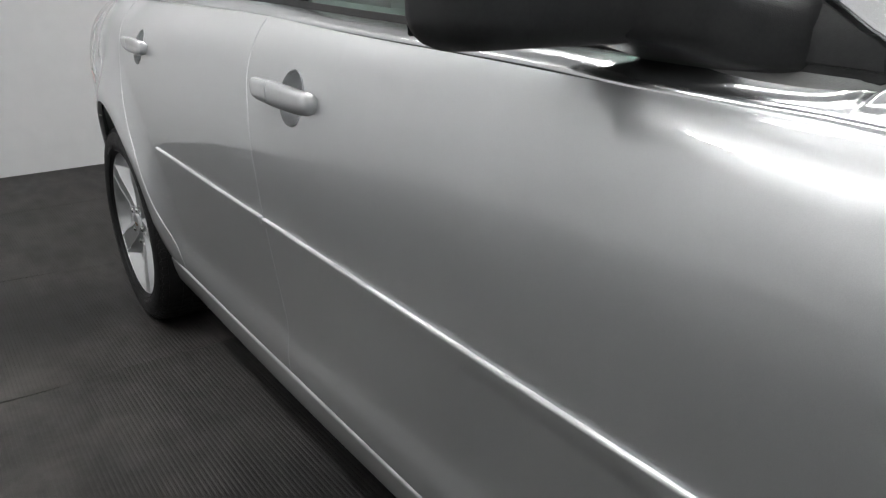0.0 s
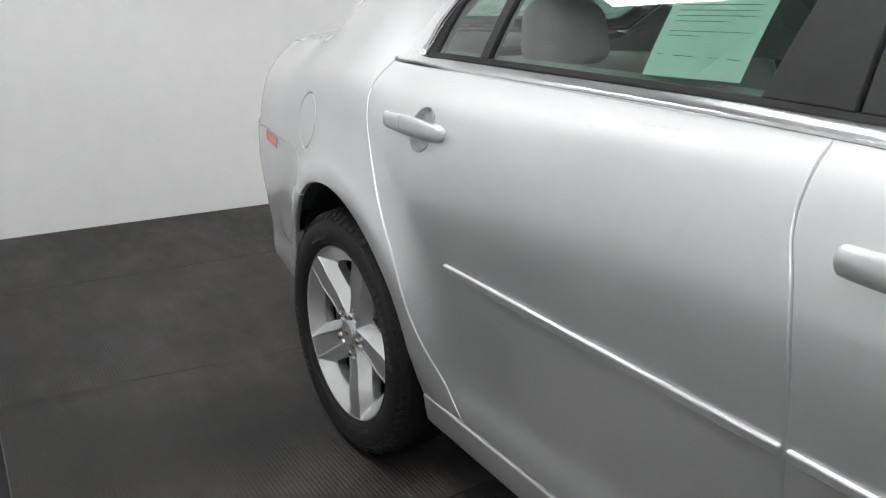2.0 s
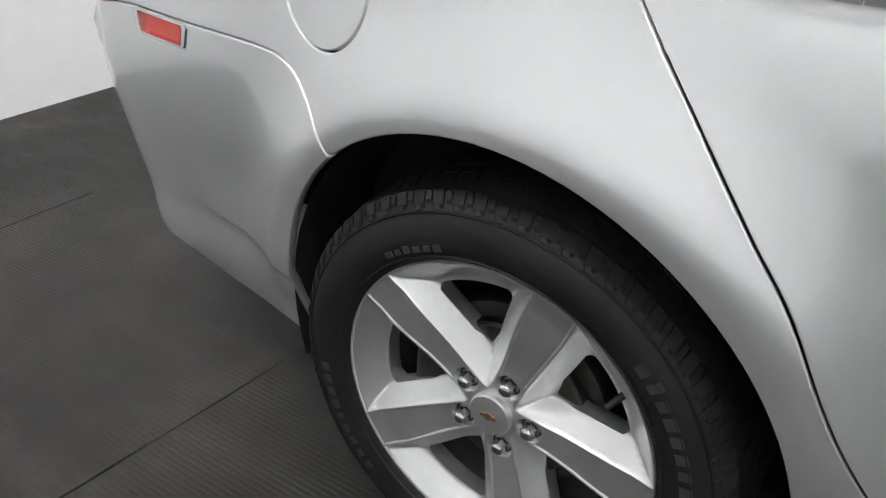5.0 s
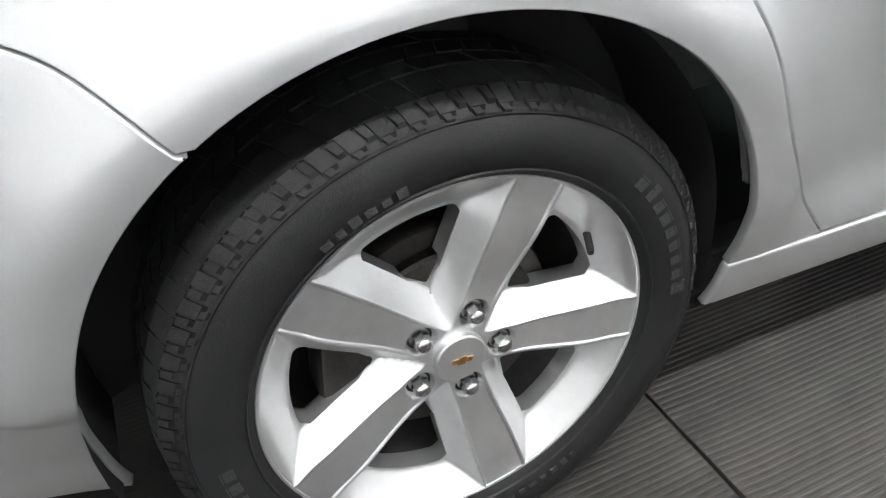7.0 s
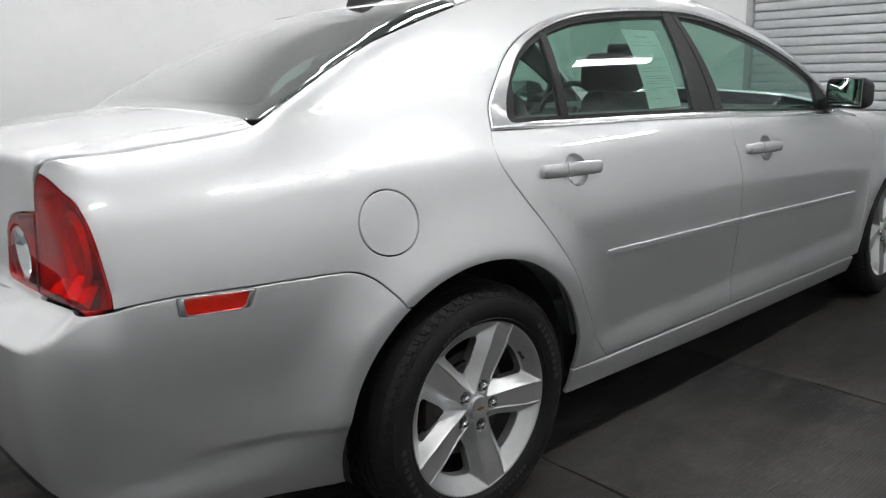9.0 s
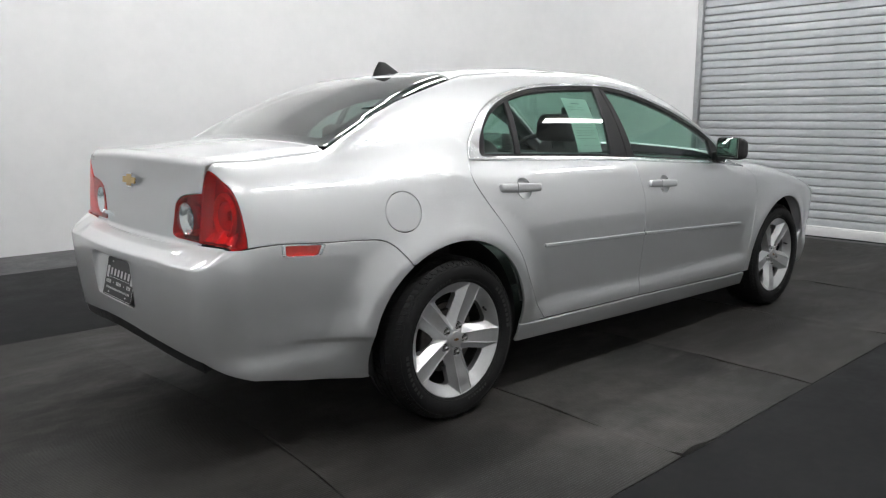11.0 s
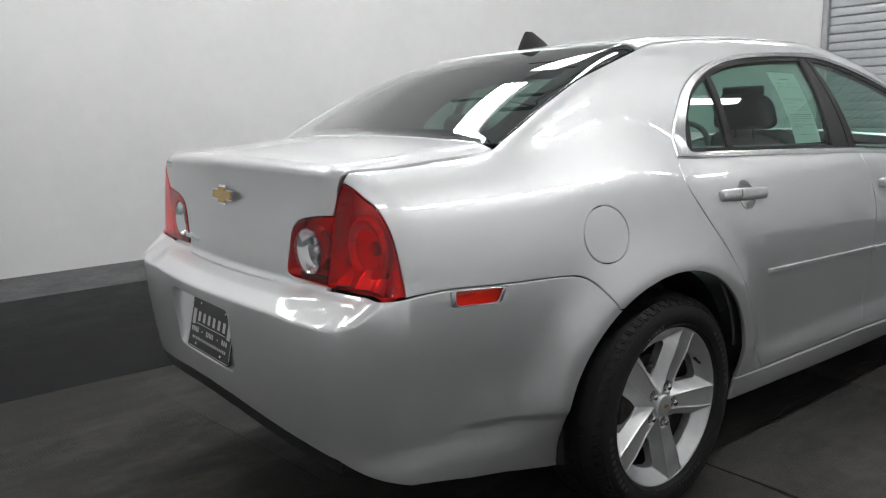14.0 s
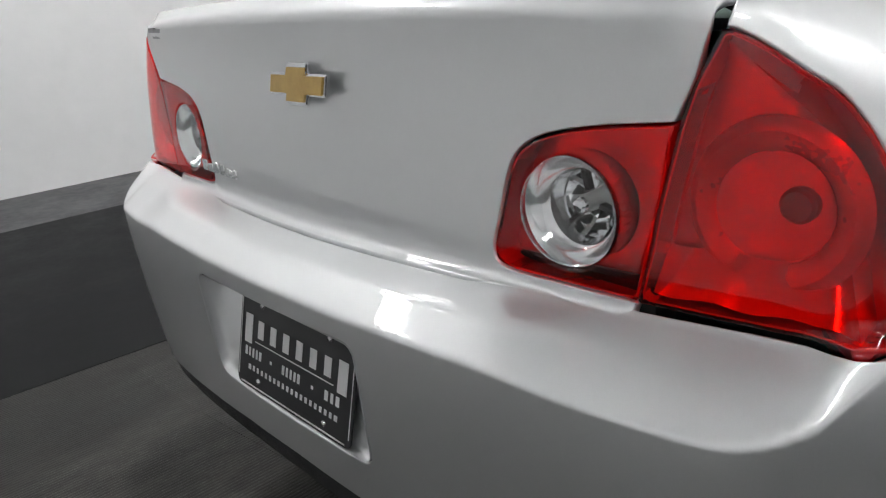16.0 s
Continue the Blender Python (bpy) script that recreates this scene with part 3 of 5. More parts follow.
bumper = np.vstack([bump_half, across(bump_half)[1:], across(bump_low), bump_low[1:]])
mark = on_side([(-.735, .789), (-.574, .7785), (-.592, .7395), (-.733, .748)])
mark_uv = corner_cut(body_uv(mark), .006, 3)
pocket_yz = corner_cut([(.205, .694), (-.205, .694), (-.20, .517), (.20, .517)], .022)
pocket_uv = np.stack([-1.35 + pocket_yz[:, 0], pocket_yz[:, 1]], 1)
vv, uu = np.meshgrid(np.arange(.700, .790, .0026), np.concatenate([np.arange(-1.90, -.80, .009), -1.35 + np.linspace(.47, .52, 14), -1.35 - np.linspace(.47, .52, 14)]))
rear_bumper = part("rear_bumper", sheet(BODY, bumper, [pocket_uv, mark_uv, across(mark_uv)], extra=np.vstack([np.stack([uu.ravel(), vv.ravel()], 1), flank(ARCH_GRID[ARCH_GRID[:, 0] < -.2]), flank(FOLD_GRID)]), bare=(.697, .791), fine=.008), PAINT, car, "silver painted rear bumper cover")
valance_top = np.vstack([bump_low[:4]])
val = np.vstack([across(valance_top)[:-1] + (0, .012), valance_top + (0, .012), valance_top[::-1] - (0, .044), across(valance_top[::-1])[1:] - (0, .044)])
part("rear_valance", sheet(BODY, val, offset=-.005, depth=.05), BLACK_PLASTIC, car, "black plastic lower bumper edge")

# sills
sill_top = flank([(.390, .319), (.52, .314), (1.25, .307), (1.8, .292), (2.42, .273)])
sill_low = flank([(2.44, .192), (1.8, .204), (1.25, .214), (.6, .230), (.395, .236)])
sill_end = flank(rear_arch(-14, -3, 6))
both("sill", sheet(BODY, np.vstack([sill_top, sill_low, sill_end]), offset=.002, edge=.004), PAINT, car, "silver sill cover under the doors")

# boot lid with notches for the inner lamps
lamp_in = np.array(rounded([(-.541, .962), (-.47, .955), (-.427, .948), (-.387, .935), (-.361, .909), (-.345, .851), (-.335, .810), (-.352, .792), (-.42, .789), (-.509, .787)], 4))
lid_low = rounded([(-.509, .787), (-.506, .777), (-.490, .7715), (-.36, .7705), (-.18, .7695), (0, .769)], 3)
lid_top = np.vstack([lid_uv(on_top([(-.45, 0), (-.447, -.3), (-.452, -.55), (-.46, -.602), (-.65, -.596), (-.80, -.586), (-.885, -.574)])),
                     lid_uv(np.array([(-.900, -.571, 1.039), (-.906, -.5602, 1.0)]))])
lid_half = np.vstack([lid_top, lid_uv(on_rear(lamp_in)), lid_low[1:]])
lid = np.vstack([lid_half, (lid_half * (-1, 1))[::-1][1:-1]])
boot_lid = part("boot_lid", sheet(LID, lid, gap=.0012), PAINT, car, "silver boot lid with a raised lip")

roof = np.array([(.245, -.531), (.32, -.518), (.7, -.508), (1.1, -.508), (1.4, -.518), (1.54, -.530), (1.60, -.3), (1.62, 0)])
roof_rear = np.array([(.205, -.3), (.20, 0)])
roof_loop = np.vstack([roof, (roof * (1, -1))[::-1][1:], (roof_rear * (1, -1)), roof_rear[::-1][1:]])
part("roof", sheet(TOP, roof_loop, step=.04), PAINT, car, "silver roof panel")

# windows
rear_pane = np.array([(-.447, 0), (-.443, -.3), (-.447, -.55), (-.43, -.597), (-.25, -.585), (-.1, -.570), (.1, -.551), (.235, -.530), (.198, -.3), (.195, 0)])
rear_loop = np.vstack([rear_pane, (rear_pane * (1, -1))[::-1][1:-1]])
part("rear_window", sheet(TOP, rear_loop, step=.03, gap=.0005, offset=-.003, depth=.002), REAR_GLASS, car, "green-tinted rear window glass")
rim_in = corner_cut((rear_loop - (-.125, 0)) * (.87, .845) + (-.112, 0), .05, 4)
part("rear_window_border", sheet(TOP, rear_loop, [rim_in], offset=-.0065, gap=-.001, edge=.0005, depth=.012, step=.03), BORDER_BLACK, car, "black printed border of the rear window")
screen = np.array([(1.63, 0), (1.61, -.3), (1.555, -.525), (1.70, -.552), (1.9, -.597), (2.1, -.642), (2.32, -.70), (2.355, -.5), (2.315, 0)])
screen_loop = np.vstack([screen, (screen * (1, -1))[::-1][1:-1]])
part("windscreen", sheet(TOP, screen_loop, step=.05, offset=-.004, depth=.004), GLASS, car, "clear green-tinted windscreen")


def along_belt(x0, x1, up, n=20):
    x = np.linspace(x0, x1, n)
    return np.stack([x, belt(x) + up], 1)


top_in, BELT_TRIM, PANE_FOOT = CHROME_IN, .015, .025
ring_in = np.vstack([along_belt(.250, 2.300, BELT_TRIM), top_in[::-1]])
ring_out = np.vstack([along_belt(.146, .30, .0, 4), along_belt(.40, 2.385, -.005), CHROME_OUT[::-1][1:]])
both("window_trim", sheet(BODY, flank(ring_out), [corner_cut(flank(ring_in), .01, 2)], offset=.005, step=.03, gap=.0028, edge=.005, depth=.014), CHROME, car, "bright chrome surround of the side windows")


def top_at(x):
    return np.interp(x, top_in[:, 0], top_in[:, 1])


def under_top(x0, x1, n=14):
    x = np.linspace(x0, x1, n)
    return np.stack([x, top_at(x)], 1)


panes = {
    "quarter_window": (np.vstack([along_belt(.25, .455, PANE_FOOT), [(.50, top_at(.50) - .004)], under_top(.49, .26)]), "small green-tinted rear quarter window"),
    "rear_door_window": (np.vstack([along_belt(.482, 1.115, PANE_FOOT), [(1.195, top_at(1.195))], under_top(1.18, .53)]), "green-tinted rear door window"),
    "front_door_window": (np.vstack([along_belt(1.302, 2.10, PANE_FOOT), under_top(2.10, 1.272)]), "green-tinted front door window")}
for name, (loop, label) in panes.items():
    both(name, sheet(BODY, flank(loop), offset=-.010, gap=0, edge=.001, depth=.003, step=.04), GLASS, car, label)
bars = {
    "window_bar": np.vstack([along_belt(.453, .484, PANE_FOOT, 4), [(.532, top_at(.532)), (.498, top_at(.498))]]),
    "pillar_cover": np.vstack([along_belt(1.113, 1.240, PANE_FOOT, 4), [(1.242, top_at(1.242)), (1.193, top_at(1.193))]]),
    "pillar_cover_front": np.vstack([along_belt(1.246, 1.304, PANE_FOOT, 4), [(1.274, top_at(1.274)), (1.248, top_at(1.248))]]),
    "mirror_base_cover": np.vstack([along_belt(2.098, 2.295, PANE_FOOT, 5), under_top(2.295, 2.098, 6)])}
for name, loop in bars.items():
    both(name.replace("_front", ""), sheet(BODY, flank(loop), offset=-.003, gap=.001, edge=.002, depth=.02), BLACK_PLASTIC, car, "satin black window pillar cover")
inner_frame = np.vstack([along_belt(.275, 2.25, PANE_FOOT + .003), under_top(2.22, .31, 30) - (0, .014)])
both("window_seal", sheet(BODY, corner_cut(flank(ring_in), .01, 2), [flank(inner_frame)], offset=-.006, gap=.001, edge=.002, depth=.02, step=.03), BLACK_PLASTIC, car, "black rubber window seal")

# door mouldings
for x0, x1, z0, z1 in ((.516, 1.270, .657, .635), (1.279, 2.288, .6345, .593)):
    strip = [(x0, z0 - .007), (x1, z1 - .007), (x1, z1 + .009), (x0, z0 + .009)]
    both("door_moulding", sheet(BODY, flank(corner_cut(strip, .004, 3)), offset=.008, gap=0, edge=.003, depth=.014, step=.02), PAINT, car, "slim silver rubbing strip")


# ---- door handles ----
def handle(x0, x1, z0, z1, split):
    made = []
    for a, b in ((x0, split - .0015), (split + .0015, x1)) if split else ((x0, x1),):
        xs = a + (b - a) * (.5 - .5 * np.cos(np.linspace(0, math.pi, 20)))
        z = np.interp(xs, (x0, x1), (z0, z1))
        y = on_side(np.stack([xs, z], 1))[:, 1]
        s = (xs - x0) / (x1 - x0)
        stand = (.0065 + .006 * s) * np.sqrt(np.clip(1 - (2 * s - 1) ** 8, .02, 1)) + .004
        h = .0205 * (.86 + .14 * np.sin(math.pi * s)) * np.clip(1 - (2 * s - 1) ** 40, .01, 1) ** .35
        bm = bmesh.new()
        rings = []
        for i in range(len(xs)):
            ring = []
            for k in range(16):
                t = 2 * math.pi * k / 16
                c, q = math.cos(t), math.sin(t)
                cc, qq = math.copysign(abs(c) ** .65, c), math.copysign(abs(q) ** .8, q)
                ring.append(bm.verts.new((xs[i], y[i] - stand[i] + .011 * cc, z[i] + h[i] * qq)))
            rings.append(ring)
        for r1, r2 in zip(rings, rings[1:]):
            for k in range(16):
                bm.faces.new((r1[k], r1[(k + 1) % 16], r2[(k + 1) % 16], r2[k]))
        bm.faces.new(rings[0][::-1]), bm.faces.new(rings[-1])
        bmesh.ops.recalc_face_normals(bm, faces=bm.faces[:])
        made.append(bm)
    return merged(*made)


def cup(cx, cz, r):
    """A shallow round scoop let into the door."""
    rows = []
    n = 32
    for f, d in ((1.0, -.001), (.97, .006), (.88, .016), (.68, .024), (.35, .028), (.02, .029)):
        pts = on_side(arc(cx, cz, r * f, 0, 360, n + 1)[:-1])
        pts[:, 1] = pts[:, 1] + d
        rows.append(pts)
    v = np.vstack(rows)
    f = [(a * n + i, a * n + (i + 1) % n, (a + 1) * n + (i + 1) % n, (a + 1) * n + i) for a in range(len(rows) - 1) for i in range(n)]
    return v, f, None


for door, x0, x1, z0, z1, split, c in ((rear_door, .250, .488, .927, .918, .337, (.396, .917)), (front_door, 1.302, 1.538, .886, .877, 1.39, (1.444, .877))):
    part("handle_cup", cup(*c, .0445), PAINT, door, "round scooped recess")
    part("door_handle", handle(x0, x1, z0, z1, split), PAINT, door, "silver pull handle")

# ---- wheels ----
def spoke_half(r):
    return .0225 + .0095 * smooth(.05, .21, r)


def wheel_face_height(x, z):
    """Depth of the wheel's face: flat spokes with raised edges, slopes that fall to the openings and the rim."""
    r, a = np.hypot(x, z), np.degrees(np.arctan2(z, x))
    arcw = np.radians(np.abs((a + 36) % 72 - 36)) * r
    half = spoke_half(r)
    dish = .013 * smooth(.20, .08, r) + .004 * smooth(.235, .2, r)
    fall = smin(smin(np.maximum(arcw - half, 0) * 1.05, np.clip(.2335 - r, 0, 1) * .80, .004), np.clip(r - .040, 0, 1) * .85, .006)
    fall = np.maximum(smin(fall, .030 + 0 * r, .004), 0)
    ridge = .0019 * np.clip((arcw - half + .0058) / .0022, 0, 1) * np.clip((half - arcw) / .0016 + .6, 0, 1) * smooth(.060, .085, r)
    nut = np.full(np.shape(r), 9.0)
    for k in range(5):
        t = radians(72 * k)
        nut = np.minimum(nut, np.hypot(x - .057 * math.cos(t), z - .057 * math.sin(t)))
    return -.846 + dish + fall - ridge + .011 * smooth(.0195, .0150, nut)


def wheel_face():
    """One fifth of the face on an ordered grid, turned five times; the openings get thick walls."""
    r_hub, r_rim, edge = .026, .2352, .0265

    def r_in(f):
        return .094 + .020 * (1 - f) ** 2.2

    def r_out(f):
        return .1935 - .010 * np.clip(1 - f / .22, 0, 1) ** 2

    def side_angle(r):
        return np.minimum((spoke_half(r) + edge) / r, radians(36))
    grids = []
    rows = np.concatenate([np.arange(r_hub, .085, .0022), np.arange(.085, r_rim, .0030), [r_rim]])
    half = spoke_half(rows)
    cols = [half * q for q in (0, .16, .32, .48, .62)] + [half - q for q in (.0062, .0050, .0037, .0020, .0008, 0.0, -.0012, -.004, -.009, -.014, -.019, -.023)]
    ang = np.array([np.minimum(c / rows, side_angle(rows)) for c in cols] + [side_angle(rows)])
    grids.append((np.tile(rows, (len(ang), 1)), ang))
    f = np.concatenate([np.linspace(0, .25, 7), np.linspace(.32, 1, 8)])
    s_ = np.linspace(0, 1, 26)
    r1 = r_hub + (r_in(f)[:, None] - r_hub) * s_
    grids.append((r1, side_angle(r1) + (radians(36) - side_angle(r1)) * f[:, None]))
    s_ = np.linspace(0, 1, 20)
    r2 = r_out(f)[:, None] + (r_rim - r_out(f)[:, None]) * s_
    grids.append((r2, side_angle(r2) + (radians(36) - side_angle(r2)) * f[:, None]))
    rr = np.linspace(r_in(0), r_out(0), 24)
    af = lambda r, f_: side_angle(r) + (radians(36) - side_angle(r)) * f_
    wall = [(np.concatenate([rr, r_out(f)[1:]]), np.concatenate([side_angle(rr), af(r_out(f)[1:], f[1:])])), (r_in(f), af(r_in(f), f))]
    verts, faces, norms, at = [], [], [], 0
    for k in range(5):
        for sg in (1, -1):
            for r, a in grids:
                t = radians(72 * k) + sg * a
                x, z = (r * np.cos(t)).ravel(), (r * np.sin(t)).ravel()
                e = .0004
                gx = (wheel_face_height(x + e, z) - wheel_face_height(x - e, z)) / (2 * e)
                gz = (wheel_face_height(x, z + e) - wheel_face_height(x, z - e)) / (2 * e)
                n = np.stack([gx, -np.ones(len(x)), gz], 1)
                verts.append(np.stack([x, wheel_face_height(x, z), z], 1))
                norms.append(n / np.linalg.norm(n, axis=1)[:, None])
                i = np.arange(r.size).reshape(r.shape) + at
                q = np.stack([i[:-1, :-1], i[:-1, 1:], i[1:, 1:], i[1:, :-1]], 2).reshape(-1, 4)
                faces.append(q if sg > 0 else q[:, ::-1])
                at += r.size
            mid = radians(72 * k + sg * 36)
            c = np.array((.150 * math.cos(mid), 0, .150 * math.sin(mid)))
            for r, a in wall:
                t = radians(72 * k) + sg * a
                x, z = r * np.cos(t), r * np.sin(t)
                y = wheel_face_height(x, z)
                top, low = np.stack([x, y, z], 1), np.stack([x, y + .026, z], 1)
                n = c - top * (1, 0, 1)
                verts += [top, low]
                norms += [n / np.linalg.norm(n, axis=1)[:, None]] * 2
                m = len(x)
                i = np.arange(m - 1) + at
                faces.append(np.stack([i, i + 1, i + 1 + m, i + m], 1))
                at += 2 * m
    v, fc, nn = np.vstack(verts), np.vstack(faces), np.vstack(norms)
    g = np.cross(v[fc[:, 1]] - v[fc[:, 0]], v[fc[:, 3]] - v[fc[:, 0]]) + np.cross(v[fc[:, 3]] - v[fc[:, 2]], v[fc[:, 1]] - v[fc[:, 2]])
    wrong = np.sum(g * nn[fc].mean(1), 1) < 0
    fc[wrong] = fc[wrong][:, ::-1]
    keep = np.linalg.norm(g, axis=1) > 1e-12
    return v, fc[keep], nn


ALLOY = mottled("wheel_alloy", (.72, .725, .73), (.66, .665, .67), 40, (.32, .38), metal=.88, coat=.3)
RUBBER = mottled("tyre_rubber", (.008, .008, .0083), (.013, .013, .0133), 12, (.5, .68), .25, 500, spec=.28)
# dark grey alloy for the inner barrel and the nut seats
DARK_ALLOY = mottled("dark_alloy", (.10, .10, .10), (.06, .06, .06), 20, (.5, .65), metal=.6)
DISC_STEEL = mottled("brake_steel", (.07, .067, .064), (.04, .036, .032), 25, (.4, .6), metal=.8)
NUT_STEEL = material("nut_steel", (.62, .62, .62), .25, 1.0)
LETTER = mottled("raised_letter_rubber", (.026, .026, .0265), (.034, .034, .0345), 30, (.5, .6))
BRONZE = mottled("bronze_badge", (.34, .20, .09), (.22, .12, .06), 80, (.25, .4), metal=.6)
GOLD = mottled("gold_badge", (.62, .40, .10), (.52, .33, .08), 60, (.30, .4), metal=.35, coat=.8)


def raised_marks(seed, count, length, high):
    """A row of small raised blocks round the tyre wall, where it carries moulded marks."""
    rng = random.Random(seed)
    bm = bmesh.new()
    for i in range(count):
        x = (i + .5) / count * length - length / 2
        w, h = length / count * rng.uniform(.5, .72), high * rng.choice((.75, .75, 1.0))
        bmesh.ops.create_cube(bm, size=1, matrix=Matrix.Translation((x, (h - high) / 2, 0)) @ Matrix.Diagonal((w, h, .0022, 1)))
        bmesh.ops.create_cube(bm, size=1, matrix=Matrix.Translation((x, (h - high) / 2, .0008)) @ Matrix.Diagonal((w * .4, h * .45, .0022, 1)))
    bmesh.ops.subdivide_edges(bm, edges=bm.edges[:], cuts=1)
    return bm


def on_ring(bm, radius, y, mid, facing_out=-1):
    """Bends flat marks round the tyre wall."""
    for v in bm.verts:
        a = radians(mid) - v.co.x / radius
        r = radius + v.co.y
        v.co = (r * math.cos(a), y + facing_out * v.co.z, r * math.sin(a))
    return bm


def shrink(loop, f):
    c = loop.mean(0)
    return c + (loop - c) * f


def make_wheel():
    w = bpy.data.objects.new("wheel", None)
    scene.collection.objects.link(w)
    w.parent = car
    prof = [(.205, -.815), (.229, -.838), (.239, -.848), (.250, -.857), (.266, -.863), (.284, -.865), (.302, -.860), (.311, -.853), (.315, -.8505), (.323, -.842),
            (.3305, -.828), (.3335, -.80), (.3335, -.69), (.3305, -.665), (.312, -.645), (.28, -.635), (.24, -.645), (.222, -.66), (.205, -.68)]
    tyre = part("tyre", lathe(prof, 120, closed=True), RUBBER, w, "black road tyre")
    # tread: blocks between grooves, with small moulded wedges along the shoulder
    bm = bmesh.new()
    lugs = 68

    def block(a0, a1, y0, y1, r0, r1, skew, foot=.009):
        vs = []
        for y, ro, sk in ((y0, r0, 0), (y1, r1, skew)):
            for a in (a0 + sk, a1 + sk):
                vs.append([bm.verts.new((r * math.cos(a), y, r * math.sin(a))) for r in (ro - foot, ro)])
        a, b, c, d = vs
        bm.faces.new((a[1], b[1], d[1], c[1]))
        for p, q in ((a, b), (b, d), (d, c), (c, a)):
            bm.faces.new((p[0], q[0], q[1], p[1]))
    for i in range(lugs):
        a0, pit = 2 * math.pi * i / lugs, 2 * math.pi / lugs
        block(a0, a0 + pit * .90, -.836, -.800, .3285, .3362, .03)
        block(a0, a0 + pit * .90, -.694, -.656, .3362, .3285, .03)
        for y0, y1, sk in ((-.795, -.768, .03), (-.763, -.731, -.03), (-.726, -.699, .03)):
            block(a0 + .4 * pit, a0 + pit * 1.28, y0, y1, .3362, .3362, sk)
        block(a0 + pit * .03, a0 + pit * .56, -.8530, -.8375, .3165, .3295, .016, .007)
        block(a0 + pit * .64, a0 + pit * .90, -.8505, -.8395, .3205, .3285, .016, .006)
        block(a0 + pit * .12, a0 + pit * .40, -.8570, -.8530, .3105, .3155, .010, .004)
    bmesh.ops.recalc_face_normals(bm, faces=bm.faces[:])
    part("tread", bm, RUBBER, tyre, "tread blocks cut by grooves", flat=True)
    ringb = merged(lathe([(.2465, -.8555), (.2480, -.8582), (.2500, -.8565)], 96), lathe([(.3055, -.8582), (.3070, -.8592), (.3085, -.8555)], 96))
    part("moulded_ring", ringb, RUBBER, tyre)
    for k, (mid, n, length, high) in enumerate(((28, 9, .21, .020), (208, 9, .21, .020), (118, 6, .10, .010), (298, 7, .12, .010))):
        part("raised_marking", on_ring(raised_marks(k, n, length, high), .281 if high > .015 else .262, -.8638, mid), LETTER, tyre, "raised moulded marking", flat=True)
    rim = part("rim", lathe([(.2385, -.840), (.2395, -.8455), (.2375, -.8485), (.2348, -.8478), (.2335, -.842), (.2330, -.825)], 96), ALLOY, w, "five-spoke silver alloy wheel")
    part("rim_barrel", lathe([(.2329, -.826), (.215, -.80), (.198, -.76), (.196, -.66), (.215, -.645)], 64), DARK_ALLOY, rim, "dark grey inner barrel")
    part("spokes", wheel_face(), ALLOY, rim)
    cap = lathe([(.0001, -.8395), (.020, -.8392), (.0305, -.8385), (.0325, -.8365), (.0330, -.815)], 40)
    cap = part("centre_cap", cap, ALLOY, rim, "round centre cap with a small badge")
    cross = bm_bow(.027, .011, .002)
    for v in cross.verts:
        v.co = (v.co.x, -.8392 - v.co.z, v.co.y)
    part("cap_badge", cross, BRONZE, rim, "small bronze cross badge", flat=True)
    part("brake_disc", lathe([(.04, -.752), (.145, -.752), (.147, -.755), (.147, -.775), (.145, -.778), (.075, -.778), (.073, -.79), (.04, -.79)], 64), DISC_STEEL, w, "rust-flecked brake disc")
    part("hub_shield", lathe([(.0001, -.797), (.118, -.797), (.122, -.793), (.122, -.78)], 48), DISC_STEEL, w, "dark disc face behind the spokes")
    cal = box((-.155, -.80, -.055), (-.085, -.735, .055), .012)
    part("brake_caliper", cal, DISC_STEEL, w, "dull grey brake caliper")
    for k in range(5):
        t = radians(72 * k)
        c = Vector((.057 * math.cos(t), 0, .057 * math.sin(t)))
        nut = bmesh.new()
        bmesh.ops.create_cone(nut, cap_ends=True, segments=6, radius1=.0108, radius2=.0108, depth=.016, matrix=Matrix.Translation(c + Vector((0, -.829, 0))) @ pose(0, 0, 0, 90))
        dome = bmesh.new()
        bmesh.ops.create_uvsphere(dome, u_segments=12, v_segments=8, radius=.0096, matrix=Matrix.Translation(c + Vector((0, -.837, 0))) @ Matrix.Diagonal((1, .45, 1, 1)))
        seat = lathe([(.0125, -.820), (.0150, -.8215), (.0165, -.819), (.0165, -.80)], 20)
        bmesh.ops.translate(seat, verts=seat.verts[:], vec=c)
        part("wheel_nut", merged(nut, dome), NUT_STEEL, rim, "bright hexagonal wheel nut")
        part("nut_seat", seat, DARK_ALLOY, rim)
    t = radians(36)
    va = Vector((.204 * math.cos(t), -.826, .204 * math.sin(t)))
    part("valve", tube([va + Vector((0, .01, 0)), va + Vector((-.008, -.010, -.006)), va + Vector((-.012, -.018, -.008))], [.005, .0045, .004], 8), BLACK_PLASTIC, rim, "black rubber valve stem")
    return w


